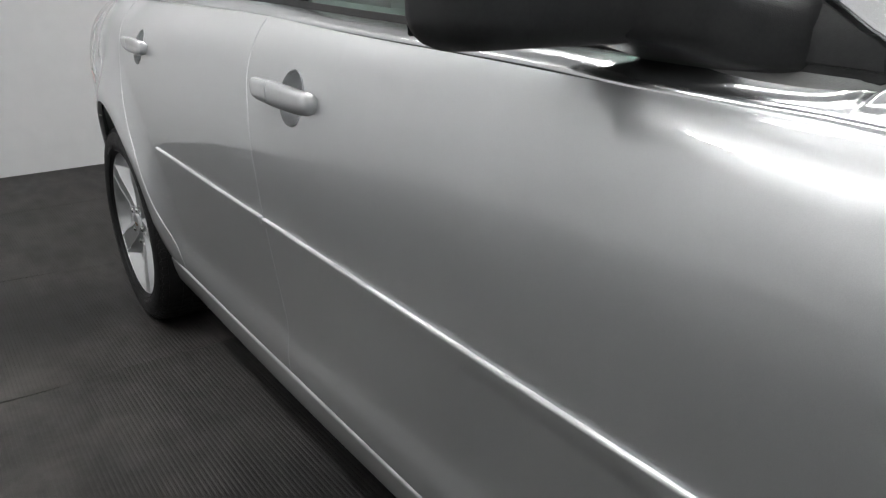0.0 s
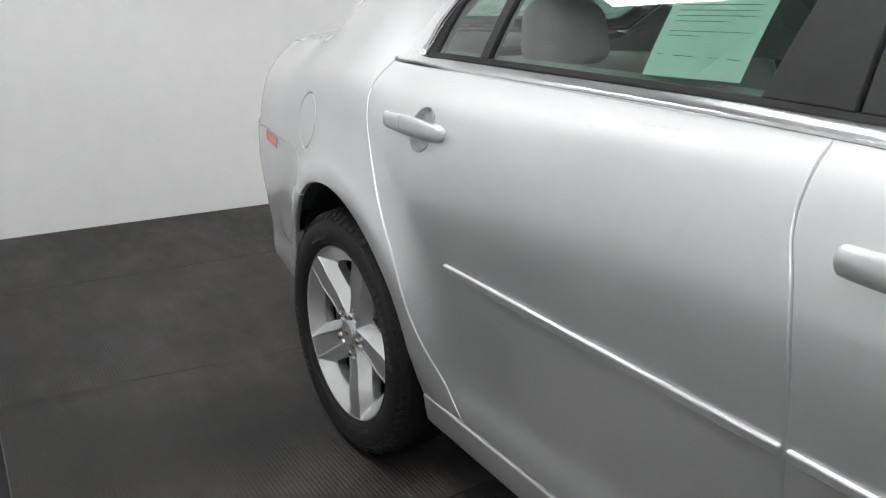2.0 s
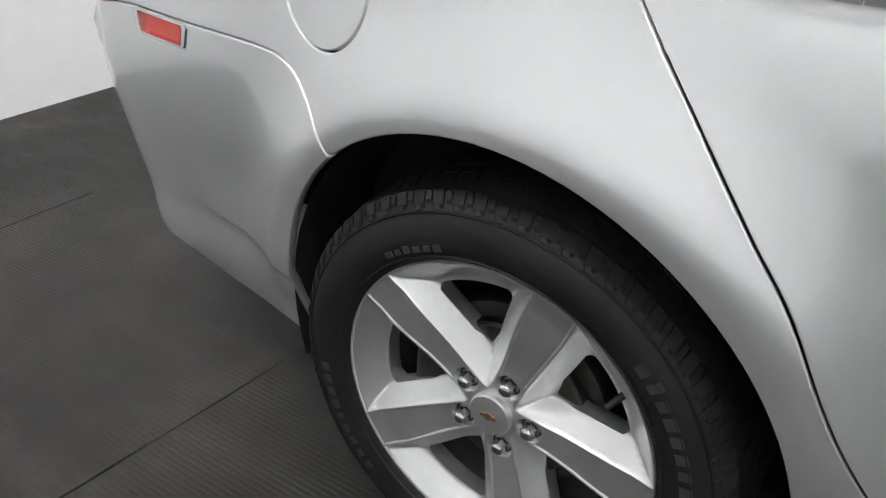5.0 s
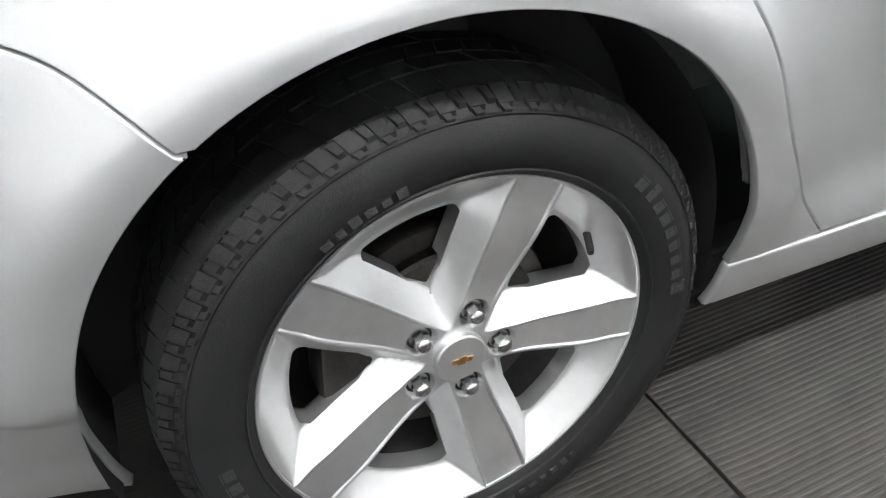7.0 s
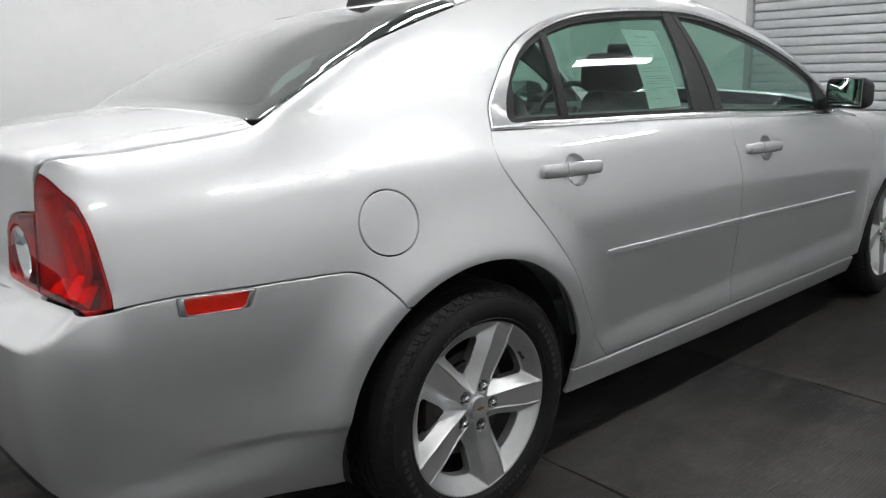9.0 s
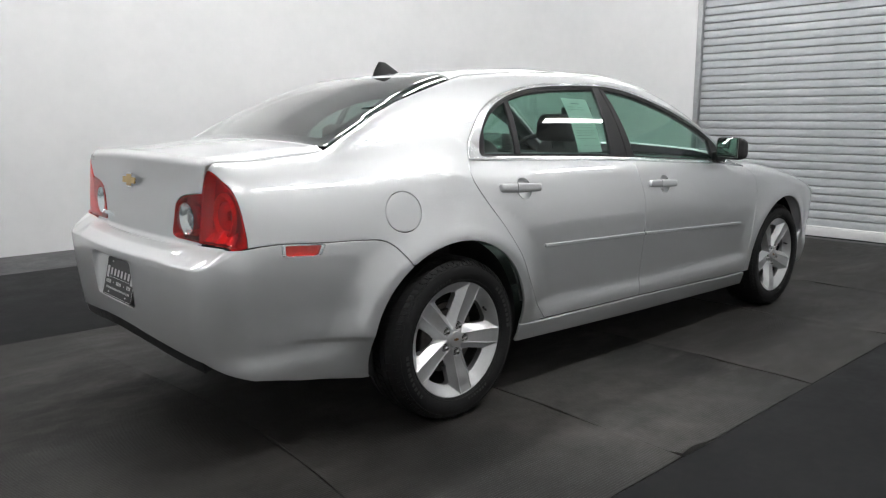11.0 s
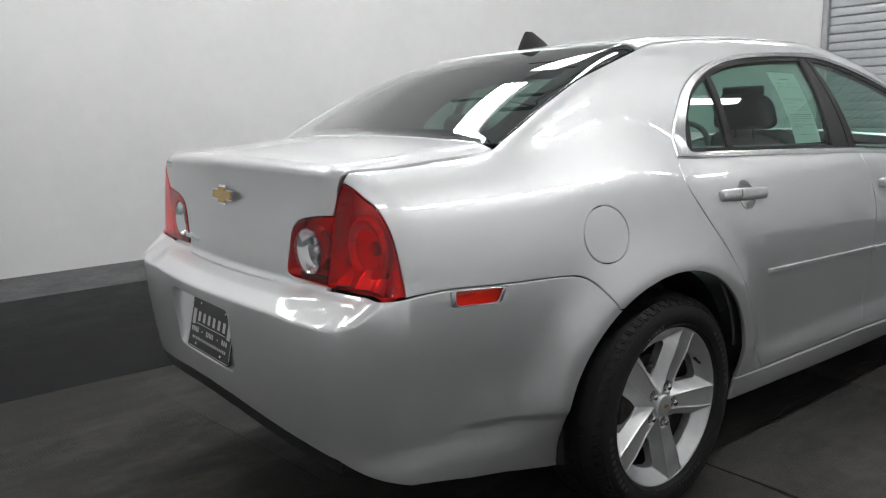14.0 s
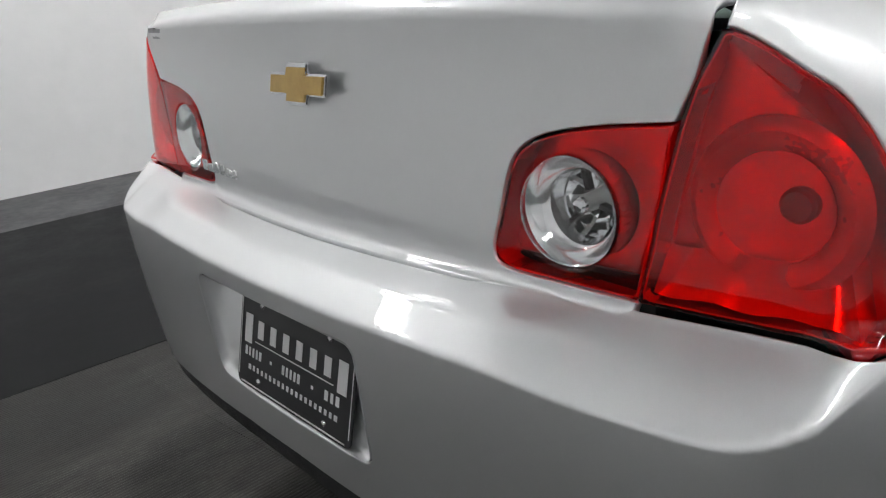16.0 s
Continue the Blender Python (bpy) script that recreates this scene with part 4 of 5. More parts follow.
def bm_bow(length, high, thick):
    """The outline of a bow-tie cross, extruded, in the x, y plane."""
    l, h = length / 2, high / 2
    pts = [(-l, -h * .52), (-l * .36, -h * .52), (-l * .42, -h), (l * .24, -h), (l * .32, -h * .52), (l * .88, -h * .52), (l, h * .52), (l * .36, h * .52), (l * .42, h), (-l * .24, h), (-l * .32, h * .52), (-l * .88, h * .52)]
    bm = bmesh.new()
    f = bm.faces.new([bm.verts.new((x, y, 0)) for x, y in pts])
    r = bmesh.ops.extrude_face_region(bm, geom=[f])
    bmesh.ops.translate(bm, verts=[v for v in r["geom"] if isinstance(v, bmesh.types.BMVert)], vec=(0, 0, thick))
    bmesh.ops.recalc_face_normals(bm, faces=bm.faces[:])
    return bm


wheel = make_wheel()
wheel.matrix_basis = pose(AXLE_R, 0, HUB_Z, 0, 6, 0)
copy_thing(wheel, pose(AXLE_F, 0, HUB_Z, 0, 21, 0))
copy_thing(wheel, pose(AXLE_R, 0, HUB_Z, 0, 0, 180))
copy_thing(wheel, pose(AXLE_F, 0, HUB_Z, 0, 0, 180))

# wheel housings and the dark under-body
for cx in (AXLE_R, AXLE_F):
    for s in (1, -1):
        bm = bmesh.new()
        rows = []
        for y in (-.80, -.79, -.62, -.56):
            r = .404 if y < -.56 else .05
            rows.append([bm.verts.new((cx - .003 + r * .975 * math.cos(radians(a)), s * y, .337 + r * math.sin(radians(a)))) for a in range(-12, 193, 6)])
        for a, b in zip(rows, rows[1:]):
            for i in range(len(a) - 1):
                bm.faces.new((a[i], a[i + 1], b[i + 1], b[i]))
        part("wheel_arch_liner", bm, CAVITY, car, "black plastic wheel arch liner")
part("floor_pan", merged(box((-.30, -.72, .215), (3.4, .72, .28), .02), box((-.88, -.60, .40), (-.28, .60, .46), .02)), CAVITY, car, "black underside")


# ---- ceiling lamps ----
def strip_lamp(drop, spread, glow):
    lamp = thing("strip_light", "four-tube fluorescent strip light hung under the ceiling", "ceiling light", "ceiling strip lights")
    part("housing", box((-.62, -.19, .03), (.62, .19, .075), .012), WHITE_WALL, lamp, "white steel lamp body")
    for y in (-1.5 * spread, -.5 * spread, .5 * spread, 1.5 * spread):
        part("tube", tube([(-.60, y, .012), (.60, y, .012)], .019, 10), glow, lamp, "glowing fluorescent tube")
        for x in (-.61, .61):
            part("tube_holder", box((x - .012, y - .02, -.008), (x + .012, y + .02, .032), .004), WHITE_WALL, lamp)
    for x in (-.4, .4):
        part("hanger", tube([(x, 0, .075), (x, 0, drop)], .004, 6), STEEL, lamp)
    return lamp


for y, high, row in ((-2.2, 3.6, (-1.85, .65, 1.92, 4.3)), (.3, 3.6, (-.1, 1.6, 3.3, 5.0)), (2.6, 3.6, (-2.2, -.5, 1.2, 2.9, 4.6))):
    lamp0 = strip_lamp(HIGH - high, *((.044, SOUTH_TUBE) if y < 0 else (.088, TUBE)))
    lamp0.matrix_basis = pose(row[0], y, high)
    for x in row[1:]:
        copy_thing(lamp0, pose(x, y, high))


# ---- open steel joists under the ceiling ----
DARK_STEEL = mottled("painted_joist_steel", (.10, .105, .11), (.07, .072, .075), 6, (.5, .65), metal=.3)


def joist():
    j = thing("ceiling_joist", "dark grey open-web steel joist under the ceiling", "joist", "ceiling joists")
    y0, y1, low, high = WALL_S + .01, WALL_N - .01, 4.55, HIGH - .03
    part("bottom_chord", box((-.03, y0, low - .03), (.03, y1, low + .03), .005), DARK_STEEL, j)
    part("top_chord", box((-.04, y0, high - .03), (.04, y1, high + .03), .005), DARK_STEEL, j)
    bays = 16
    for k in range(bays):
        a, b = y0 + .1 + (y1 - y0 - .2) * k / bays, y0 + .1 + (y1 - y0 - .2) * (k + 1) / bays
        part("web_rod", tube([(0, a, low if k % 2 else high), (0, b, high if k % 2 else low)], .012, 6), DARK_STEEL, j)
    return j


first_joist = joist()
first_joist.matrix_basis = pose(-1.6, 0, 0)
for x in (.25, 2.1, 3.95):
    copy_thing(first_joist, pose(x, 0, 0))

# ---- floor mats ----
MAT_S, MAT_N = -1.66, 1.575


def seam(k, y):
    """The wandering edge between two neighbouring mats."""
    if k == 2:
        return -.735 + .065 * np.sin((y + 1.15) * 1.8)
    return SEAMS[k] + .006 * np.sin(y * 2.3 + k)


SEAMS = (-2.93, -1.90, -.735, .361, 1.491, 2.62, 3.75, 5.9)


def ribbed(k, pitch=.0115):
    """A rubber runner with ribs along its length, lying a little uneven and curling at its ends."""
    n = int((MAT_N - MAT_S) / pitch)
    p = (MAT_N - MAT_S) / n
    y = np.concatenate([MAT_S + (np.arange(n)[:, None] + (0, .26, .42, .86)).ravel() * p, [MAT_N]])
    deep = -.0069 if k != 2 else -.0066
    rib = np.concatenate([np.tile((deep, deep, -.006, -.006), n), [deep]])
    s = np.concatenate([(0, .012, .03, .06, .1), np.linspace(.16, .84, 13), (.9, .94, .97, .988, 1)])
    open_ = np.where(y < -.3, .003, .0003)
    x0, x1 = seam(k, y) + open_, seam(k + 1, y) - open_
    x = x0[:, None] + (x1 - x0)[:, None] * s
    yy = np.repeat(y[:, None], len(s), 1)
    end = np.minimum(x - x0[:, None], x1[:, None] - x)
    loose = 0 if k < 2 else 1
    curl = loose * (yy < -.25) * np.clip(.5 + .5 * np.sin(yy * 5.1 + 2 * k) + .4 * np.sin(yy * 13.7 + k), 0, 1.4) * np.exp(-(end / .035) ** 2) * .0055
    z = rib[:, None] + curl + .0006 * (1 + np.sin(x * 4.3 + yy * 3.1 + k)) * np.sin(yy * 1.7 + x) ** 2
    if k == 3:
        z = z + .020 * np.exp(-((x - .43) / .09) ** 2 - ((yy - MAT_S) / .045) ** 2)
    m, c = x.shape
    top = np.stack([x, yy, z], 2).reshape(-1, 3)
    foot = np.stack([x, yy, z * 0 - .0118], 2).reshape(-1, 3)
    i = np.arange(m * c).reshape(m, c)
    f = [np.stack([i[:-1, :-1], i[:-1, 1:], i[1:, 1:], i[1:, :-1]], 2).reshape(-1, 4)]
    rimline = np.concatenate([i[0], i[1:, -1], i[-1, -2::-1], i[-2:0:-1, 0]])
    nxt = np.roll(rimline, -1)
    f.append(np.stack([nxt, rimline, rimline + m * c, nxt + m * c], 1))
    return np.vstack([top, foot]), np.vstack(f), None


for k in range(7):
    grey = k == 3
    tagged(part("rubber_mat", ribbed(k), DUSTY_MAT if grey else RIB_MAT, flat=True), "black ribbed rubber floor mat with a pale dusty patch" if grey else "black ribbed rubber floor mat, dusty and scuffed", "floor mat", "ribbed mats under the car")
tagged(part("side_mat", box((-2.93, MAT_N + .01, -.0118), (5.9, 3.70, -.0075), .002), SMOOTH_MAT), "smooth black rubber runner beside the ribbed mats", "floor mat", "smooth runners")
tagged(part("side_mat", box((-2.93, -3.85, -.012), (5.9, MAT_S - .004, -.0075), .002), SMOOTH_MAT), "smooth black rubber runner beside the ribbed mats", "floor mat", "smooth runners")


tagged(part("mat_underlay", box((-2.93, MAT_S + .01, -.0119), (5.9, MAT_N - .01, -.0108)), CAVITY), "thin black underlay beneath the ribbed mats", "floor mat")


# ---- roller shutter ----
shutter = thing("roller_shutter", "closed grey steel roller shutter with ribbed slats", "shutter", kind="structure")
slat_h = .083
bm = bmesh.new()
prof = [(-.004, 0), (.007, .001), (.0095, .004), (.0110, .012), (.0116, .038), (.0108, .064), (.009, .071), (.006, .0745), (-.004, .0755)]
w0, w1 = SHUT_Y0 + .05, SHUT_Y1 - .05
a = [bm.verts.new((WALL_E + .05 - d, w0, z)) for d, z in prof]
b = [bm.verts.new((WALL_E + .05 - d, w1, z)) for d, z in prof]
for i in range(len(prof) - 1):
    bm.faces.new((a[i], b[i], b[i + 1], a[i + 1]))
bmesh.ops.recalc_face_normals(bm, faces=bm.faces[:])
for f in bm.faces:
    if f.normal.x > 0:
        f.normal_flip()
first = part("slat", bm, SHUTTER, shutter)
n_slats = int((SHUT_TOP - .09) / slat_h) + 1
for i in range(n_slats):
    o = first if i == 0 else new("slat", first.data)
    o.parent = shutter
    o.location = (0, 0, .098 + i * slat_h)
part("bottom_rail", box((WALL_E - .005, w0, .0), (WALL_E + .06, w1, .10), .006), WHITE_WALL, shutter, "pale flat bottom rail")
for y in (SHUT_Y0, SHUT_Y1 - .06):
    part("guide_rail", box((WALL_E - .012, y, 0), (WALL_E + .07, y + .06, SHUT_TOP), .004), STEEL, shutter, "galvanised guide rail")
part("backing", box((WALL_E + .09, SHUT_Y0, 0), (WALL_E + .11, SHUT_Y1, SHUT_TOP)), STEEL, shutter)


# ---- dark strips behind the panel gaps ----
def behind(line, half=.022, offset=-.0165):
    t = np.gradient(line, axis=0)
    n = np.stack([-t[:, 1], t[:, 0]], 1) / (np.linalg.norm(t, axis=1)[:, None] + 1e-9)
    return sheet(BODY, np.vstack([line + n * half, (line - n * half)[::-1]]), offset=offset, gap=0, edge=.0005, depth=.002, step=.04, fine=.02)


for ln in (flank(door_r[3:]), flank(door_b[2:]), flank(door_f[2:]), flank([(.40, .316), (.9, .311), (1.5, .300), (2.38, .274)]),
           flank(rounded([(-.25, .69), (-.305, .748), (-.36, .771), (-.45, .778), (-.57, .783)], 4))):
    both("gap_backing", behind(ln), CAVITY, car)
both("gap_backing", sheet(BODY, body_uv(np.array([(-.60, -.70, .81), (-.75, -.70, .81), (-.84, -.68, .80), (-.84, -.68, .75), (-.75, -.70, .76), (-.60, -.70, .76)])), offset=-.03, gap=0, edge=.0005, depth=.002), CAVITY, car)
part("gap_backing", sheet(BODY, flank(arc(-.252, .868, .095, 0, 360)[:-1]), offset=-.0165, gap=0, edge=.0005, depth=.002), CAVITY, car)

# ---- tail lamps ----
RED_LENS = see_through("red_lens", (.98, .075, .05), .02, lift=1.0)
RED_INNER = mottled("red_reflector", (.95, .12, .07), (.62, .04, .03), 13, (.12, .26), .7, 24, metal=.65)
RED_MIRROR = material("red_mirror", (.98, .17, .09), .13, .85)
SILVERED = material("silvered_reflector", (.90, .91, .92), .09, 1.0)
RED_DARK = mottled("red_bowl", (.70, .04, .025), (.52, .02, .015), 18, (.25, .35), .1, 30, metal=.5)
RED_HOLE = material("shaded_bulb_hole", (.20, .012, .010), .3)
RED_FRAME = material("red_moulding", (.62, .03, .022), .25, 0, .6)
MARKER_LENS = see_through("marker_lens", (.93, .30, .26), .02)
CLEAR_LENS = see_through("clear_lens", (.95, .96, .96), .02, lift=1.0)
BOWL = material("lamp_bowl", (.90, .90, .91), .14, .8)
BULB = material("bulb_glass", (.55, .55, .53), .15, .4)


def bowl(centre, r, depth, mat, parent, name="reflector_bowl"):
    """A dished reflector that opens to the rear."""
    prof = [(r, 0), (r * .97, depth * .25), (r * .85, depth * .55), (r * .6, depth * .85), (r * .25, depth), (.001, depth * 1.02)]
    bm = lathe(prof, 40, axis="X")
    bmesh.ops.translate(bm, verts=bm.verts[:], vec=centre)
    return part(name, bm, mat, parent)


outer_yz = [(-.5590, 1.000), (-.5460, .962), (-.5270, .880), (-.5105, .790)]
outer_pts = np.vstack([rounded(lamp_edge, 4)[::1], on_rear(outer_yz), np.array([(-.918, -.512, .7870), (-.905, -.57, .7875), (-.89, -.64, .7885)]), np.array([(-.846, -.715, .7905)])])
outer_uv = corner_cut(body_uv(outer_pts), .004, 2)
inner_yz = np.vstack([lamp_in, [(-.511, .790)]])
inner_uv = lid_uv(on_rear(inner_yz))
clear_yz = np.stack([-.4305 + .057 * np.cos(np.linspace(0, 2 * math.pi, 40)[:-1]), .866 + .056 * np.sin(np.linspace(0, 2 * math.pi, 40)[:-1])], 1)
clear_uv = lid_uv(on_rear(clear_yz))


for sgn in (1, -1):
    put = (lambda s: s) if sgn == 1 else flipped
    lamp = part("tail_lamp", put(sheet(BODY, outer_uv, offset=.002, gap=-.0008, edge=.004, depth=.045, step=.012)), RED_LENS, car, "large red outer tail lamp")
    part("lamp_border", put(sheet(BODY, outer_uv, [shrink(outer_uv, .945)], offset=-.004, gap=.003, edge=.001, depth=.048, step=.02)), RED_FRAME, lamp, "darker red moulded border")
    part("reflector", put(sheet(BODY, outer_uv, offset=-.048, gap=.003, edge=.001, depth=.004, step=.02)), RED_INNER, lamp, "mirrored red reflector")
    dish = lathe([(.082, .010), (.076, .002), (.070, 0), (.062, .003), (.054, .010), (.050, .016)], 48, axis="X")
    bmesh.ops.translate(dish, verts=dish.verts[:], vec=(-.872, -.612 * sgn, .885))
    part("reflector_ring", dish, RED_DARK, lamp, "darker red ring round the bulb")
    bowl((-.862, -.612 * sgn, .885), .052, .034, RED_MIRROR, lamp)
    # a stub stands for the bulb hole, its shade put into the colour
    for dy, dz, r in ((-.018, .004, .0165),):
        bm = tube([(-.832, (-.612 + dy) * sgn, .885 + dz), (-.858, (-.612 + dy) * sgn, .885 + dz), (-.862, (-.612 + dy) * sgn, .885 + dz)], [r, r, r * .8], 20)
        part("bulb", bm, RED_HOLE, lamp, "dark red stub in place of the shaded bulb hole")
    sy, st = np.meshgrid(np.linspace(-.522, -.700, 22), np.linspace(0, 1, 5), indexing="ij")
    base_uv = body_uv(on_rear(np.stack([sy.ravel(), (.797 + .042 * st).ravel()], 1)))
    wave = .004 * np.sin(sy.ravel() * 90)
    shelf_v = lay(BODY, base_uv, (-.010 - .034 * st.ravel() + wave)[:, None])[0] * (1, sgn, 1)
    i = np.arange(sy.size).reshape(sy.shape)
    part("reflector_shelf", (shelf_v, np.stack([i[:-1, :-1], i[:-1, 1:], i[1:, 1:], i[1:, :-1]], 2).reshape(-1, 4), None), RED_MIRROR, lamp, "bright red mirrored floor of the lamp")
    lamp2 = part("reversing_lamp", put(sheet(LID, inner_uv, [clear_uv], offset=.0025, gap=.002, edge=.004, depth=.04, step=.012)), RED_LENS, boot_lid, "red inner lamp with a round clear window")
    part("clear_window", put(sheet(LID, clear_uv, offset=.003, gap=0, edge=.002, depth=.01, step=.012)), CLEAR_LENS, lamp2, "round clear ribbed lens")
    part("lamp_border", put(sheet(LID, inner_uv, [shrink(inner_uv, .93)], offset=-.004, gap=.003, edge=.001, depth=.040, step=.02)), RED_FRAME, lamp2, "darker red moulded border")
    part("reflector", put(sheet(LID, inner_uv, [shrink(clear_uv, .98)], offset=-.040, gap=.003, edge=.001, depth=.004, step=.02)), RED_INNER, lamp2, "mirrored red reflector")
    ring = lathe([(.0575, 0), (.0545, .003), (.050, .010), (.0445, .020), (.041, .022), (.040, .045), (.0385, .045)], 144, axis="X")
    for q in ring.verts:
        if .004 < q.co.x < .021:
            q.co.x += .0011 * math.sin(72 * math.atan2(q.co.z, q.co.y))
    bmesh.ops.translate(ring, verts=ring.verts[:], vec=(-.921, -.4305 * sgn, .866))
    part("lens_ring", ring, BOWL, lamp2, "ribbed bright ring")
    dish = lathe([(.043, 0), (.041, .012), (.035, .026), (.024, .036), (.012, .040), (.001, .041)], 9, axis="X")
    bmesh.ops.translate(dish, verts=dish.verts[:], vec=(-.895, -.425 * sgn, .866))
    part("reflector_bowl", dish, SILVERED, lamp2, "faceted silvered bowl", flat=True)
    part("bulb", tube([(-.855, -.425 * sgn, .866), (-.888, -.425 * sgn, .866), (-.894, -.425 * sgn, .866)], [.0105, .010, .007], 16), BULB, lamp2, "clear bulb")
    tip = lathe([(.0001, -.0035), (.006, -.003), (.0085, 0), (.0085, .006), (.0062, .006), (.006, 0)], 24, axis="X")
    bmesh.ops.translate(tip, verts=tip.verts[:], vec=(-.896, -.425 * sgn, .866))
    part("bulb_shield", tip, SILVERED, lamp2, "bright cap over the bulb")
    for k in range(3):
        t = radians(75 + 120 * k)
        bm = box((-.879, -.003, .012), (-.868, .003, .037), .0012, 1)
        bmesh.ops.transform(bm, matrix=Matrix.Translation((0, -.425 * sgn, .866)) @ pose(0, 0, 0, 75 + 120 * k - 90, 0, 0), verts=bm.verts[:])
        part("facet", bm, DISC_STEEL, lamp2)
    mk = part("side_marker", put(sheet(BODY, shrink(mark_uv, .84), offset=.0015, gap=0, edge=.002, depth=.012, step=.012)), MARKER_LENS, rear_bumper, "small red side marker lens")
    part("marker_reflector", put(sheet(BODY, shrink(mark_uv, .92), offset=-.010, gap=0, edge=.001, depth=.003, step=.02)), material("marker_inner", (.90, .30, .20), .4, .2), mk)
    part("marker_frame", put(sheet(BODY, mark_uv, [shrink(mark_uv, .82)], offset=.001, gap=.0006, edge=.002, depth=.012, step=.02)), SATIN_CHROME, rear_bumper, "bright silver marker surround")

# dark cavities behind the lamps
for sgn in (1, -1):
    bm = box((-.80, min(-.62 * sgn, -.36 * sgn), .80), (-.76, max(-.62 * sgn, -.36 * sgn), .97), .01)
    part("lamp_cavity", bm, CAVITY, car)
part("gap_backing", box((-.90, -.52, .742), (-.86, .52, .80), .004), CAVITY, car)
both("gap_backing", sheet(BODY, body_uv(on_top([(-.87, -.56), (-.87, -.60), (-.65, -.615), (-.45, -.62), (-.45, -.58), (-.65, -.575)])), offset=-.018, gap=0, edge=.0005, depth=.002, step=.03), CAVITY, car)

# ---- number plate recess and the dealer's plate ----
hole = lay(BODY, pocket_uv)[0]
hole[:, 0] += .012


def plate_x(z):
    return -1.001 - (.652 - z) * .24


cen = np.array((0, .605))
deep = np.array([(0, cen[0] + (p[1] - cen[0]) * .90, cen[1] + (p[2] - cen[1]) * .90) for p in hole])
deep[:, 0] = plate_x(deep[:, 2]) + .006
n = len(hole)
v = np.vstack([hole - (.012, 0, 0), hole, deep, deep.mean(0)[None]])
f = [(r * n + i, r * n + (i + 1) % n, (r + 1) * n + (i + 1) % n, (r + 1) * n + i) for r in (0, 1) for i in range(n)] + [(2 * n + i, 2 * n + (i + 1) % n, 3 * n) for i in range(n)]
part("plate_recess", (v, f, None), PAINT, rear_bumper, "silver recess for the number plate", flat=False)
PLATE_BLACK = mottled("plate_black", (.012, .012, .014), (.018, .018, .02), 60, (.34, .42), coat=.1)
WHITE_INK = material("white_ink", (.66, .66, .66), .5)
plate = thing("dealer_plate", "black dealer plate with white lettering bars screwed into the bumper recess", "number plate")
tilt = math.degrees(math.atan(.24))
plate.matrix_basis = Matrix.Translation((plate_x(.592) - .001, 0, .592)) @ pose(0, 0, 0, 0, tilt, 0)
bm = bmesh.new()
loop = corner_cut([(-.152, -.076), (.152, -.076), (.152, .076), (-.152, .076)], .014, 5)
fc = bm.faces.new([bm.verts.new((0, y, z)) for y, z in loop])
r = bmesh.ops.extrude_face_region(bm, geom=[fc])
bmesh.ops.translate(bm, verts=[q for q in r["geom"] if isinstance(q, bmesh.types.BMVert)], vec=(-.003, 0, 0))
bmesh.ops.recalc_face_normals(bm, faces=bm.faces[:])
part("plate_sheet", bm, PLATE_BLACK, plate, flat=True)


def flat_bar(y0, y1, z0, z1, x=-.0034):
    return box((x - .0006, -max(y0, y1), z0), (x, -min(y0, y1), z1))


def word_bars(x0, x1, z0, z1, count, first=0.0):
    """A word that is not spelt out: one upright bar for each letter."""
    w = (x1 - x0) / count
    return merged(*[flat_bar(x0 + i * w + w * .27, x0 + (i + 1) * w - w * .27, z0, z1) if i not in (0, count - 1) else flat_bar(x0 + i * w + w * .20, x0 + (i + 1) * w - w * .20, z0 - first, z1 + first * .3) for i in range(count)])


part("plate_lettering", word_bars(-.143, .143, .008, .036, 8, .014), WHITE_INK, plate, "large white bars in place of a name", flat=True)
part("plate_line", flat_bar(-.105, .105, -.0005, .0012), WHITE_INK, plate, flat=True)
for x0, x1, k in ((-.134, -.082, 5), (-.026, .026, 5), (.084, .124, 3)):
    part("plate_lettering", word_bars(x0, x1, -.026, -.012, k), WHITE_INK, plate, flat=True)
for x in (-.056, .056):
    part("plate_dot", flat_bar(x - .0025, x + .0025, -.022, -.017), WHITE_INK, plate, flat=True)
part("plate_lettering", word_bars(-.122, .122, -.047, -.039, 20), WHITE_INK, plate, "small white bars in place of an address", flat=True)
edge = merged(flat_bar(-.140, .140, -.0725, -.0705), flat_bar(-.1485, -.147, -.062, .062), flat_bar(.147, .1485, -.062, .062))
part("plate_border", edge, WHITE_INK, plate, "thin white border", flat=True)
for y, z in ((-.089, .061), (.089, .061), (.089, -.060), (-.089, -.060)):
    part("plate_screw", lathe([(.0001, -.0062), (.004, -.0055), (.0052, -.0035), (.0052, -.002)], 14, axis="X"), NUT_STEEL, plate).location = (0, y, z)

# ---- badges ----
badge = bm_bow(.146, .056, .008)
for q in badge.verts:
    q.co = (-.951 - q.co.z, -q.co.x - .012, .981 + q.co.y)
bmesh.ops.recalc_face_normals(badge, faces=badge.faces[:])
bmesh.ops.bevel(badge, geom=[e for e in badge.edges], offset=.0018, segments=2, affect="EDGES")
bd = part("badge", badge, CHROME, boot_lid, "chrome-edged cross badge")
gold = bm_bow(.132, .045, .0022)
for q in gold.verts:
    q.co = (-.9588 - q.co.z, -q.co.x - .012, .981 + q.co.y)
bmesh.ops.recalc_face_normals(gold, faces=gold.faces[:])
part("badge_face", gold, GOLD, bd, "gold face", flat=True)


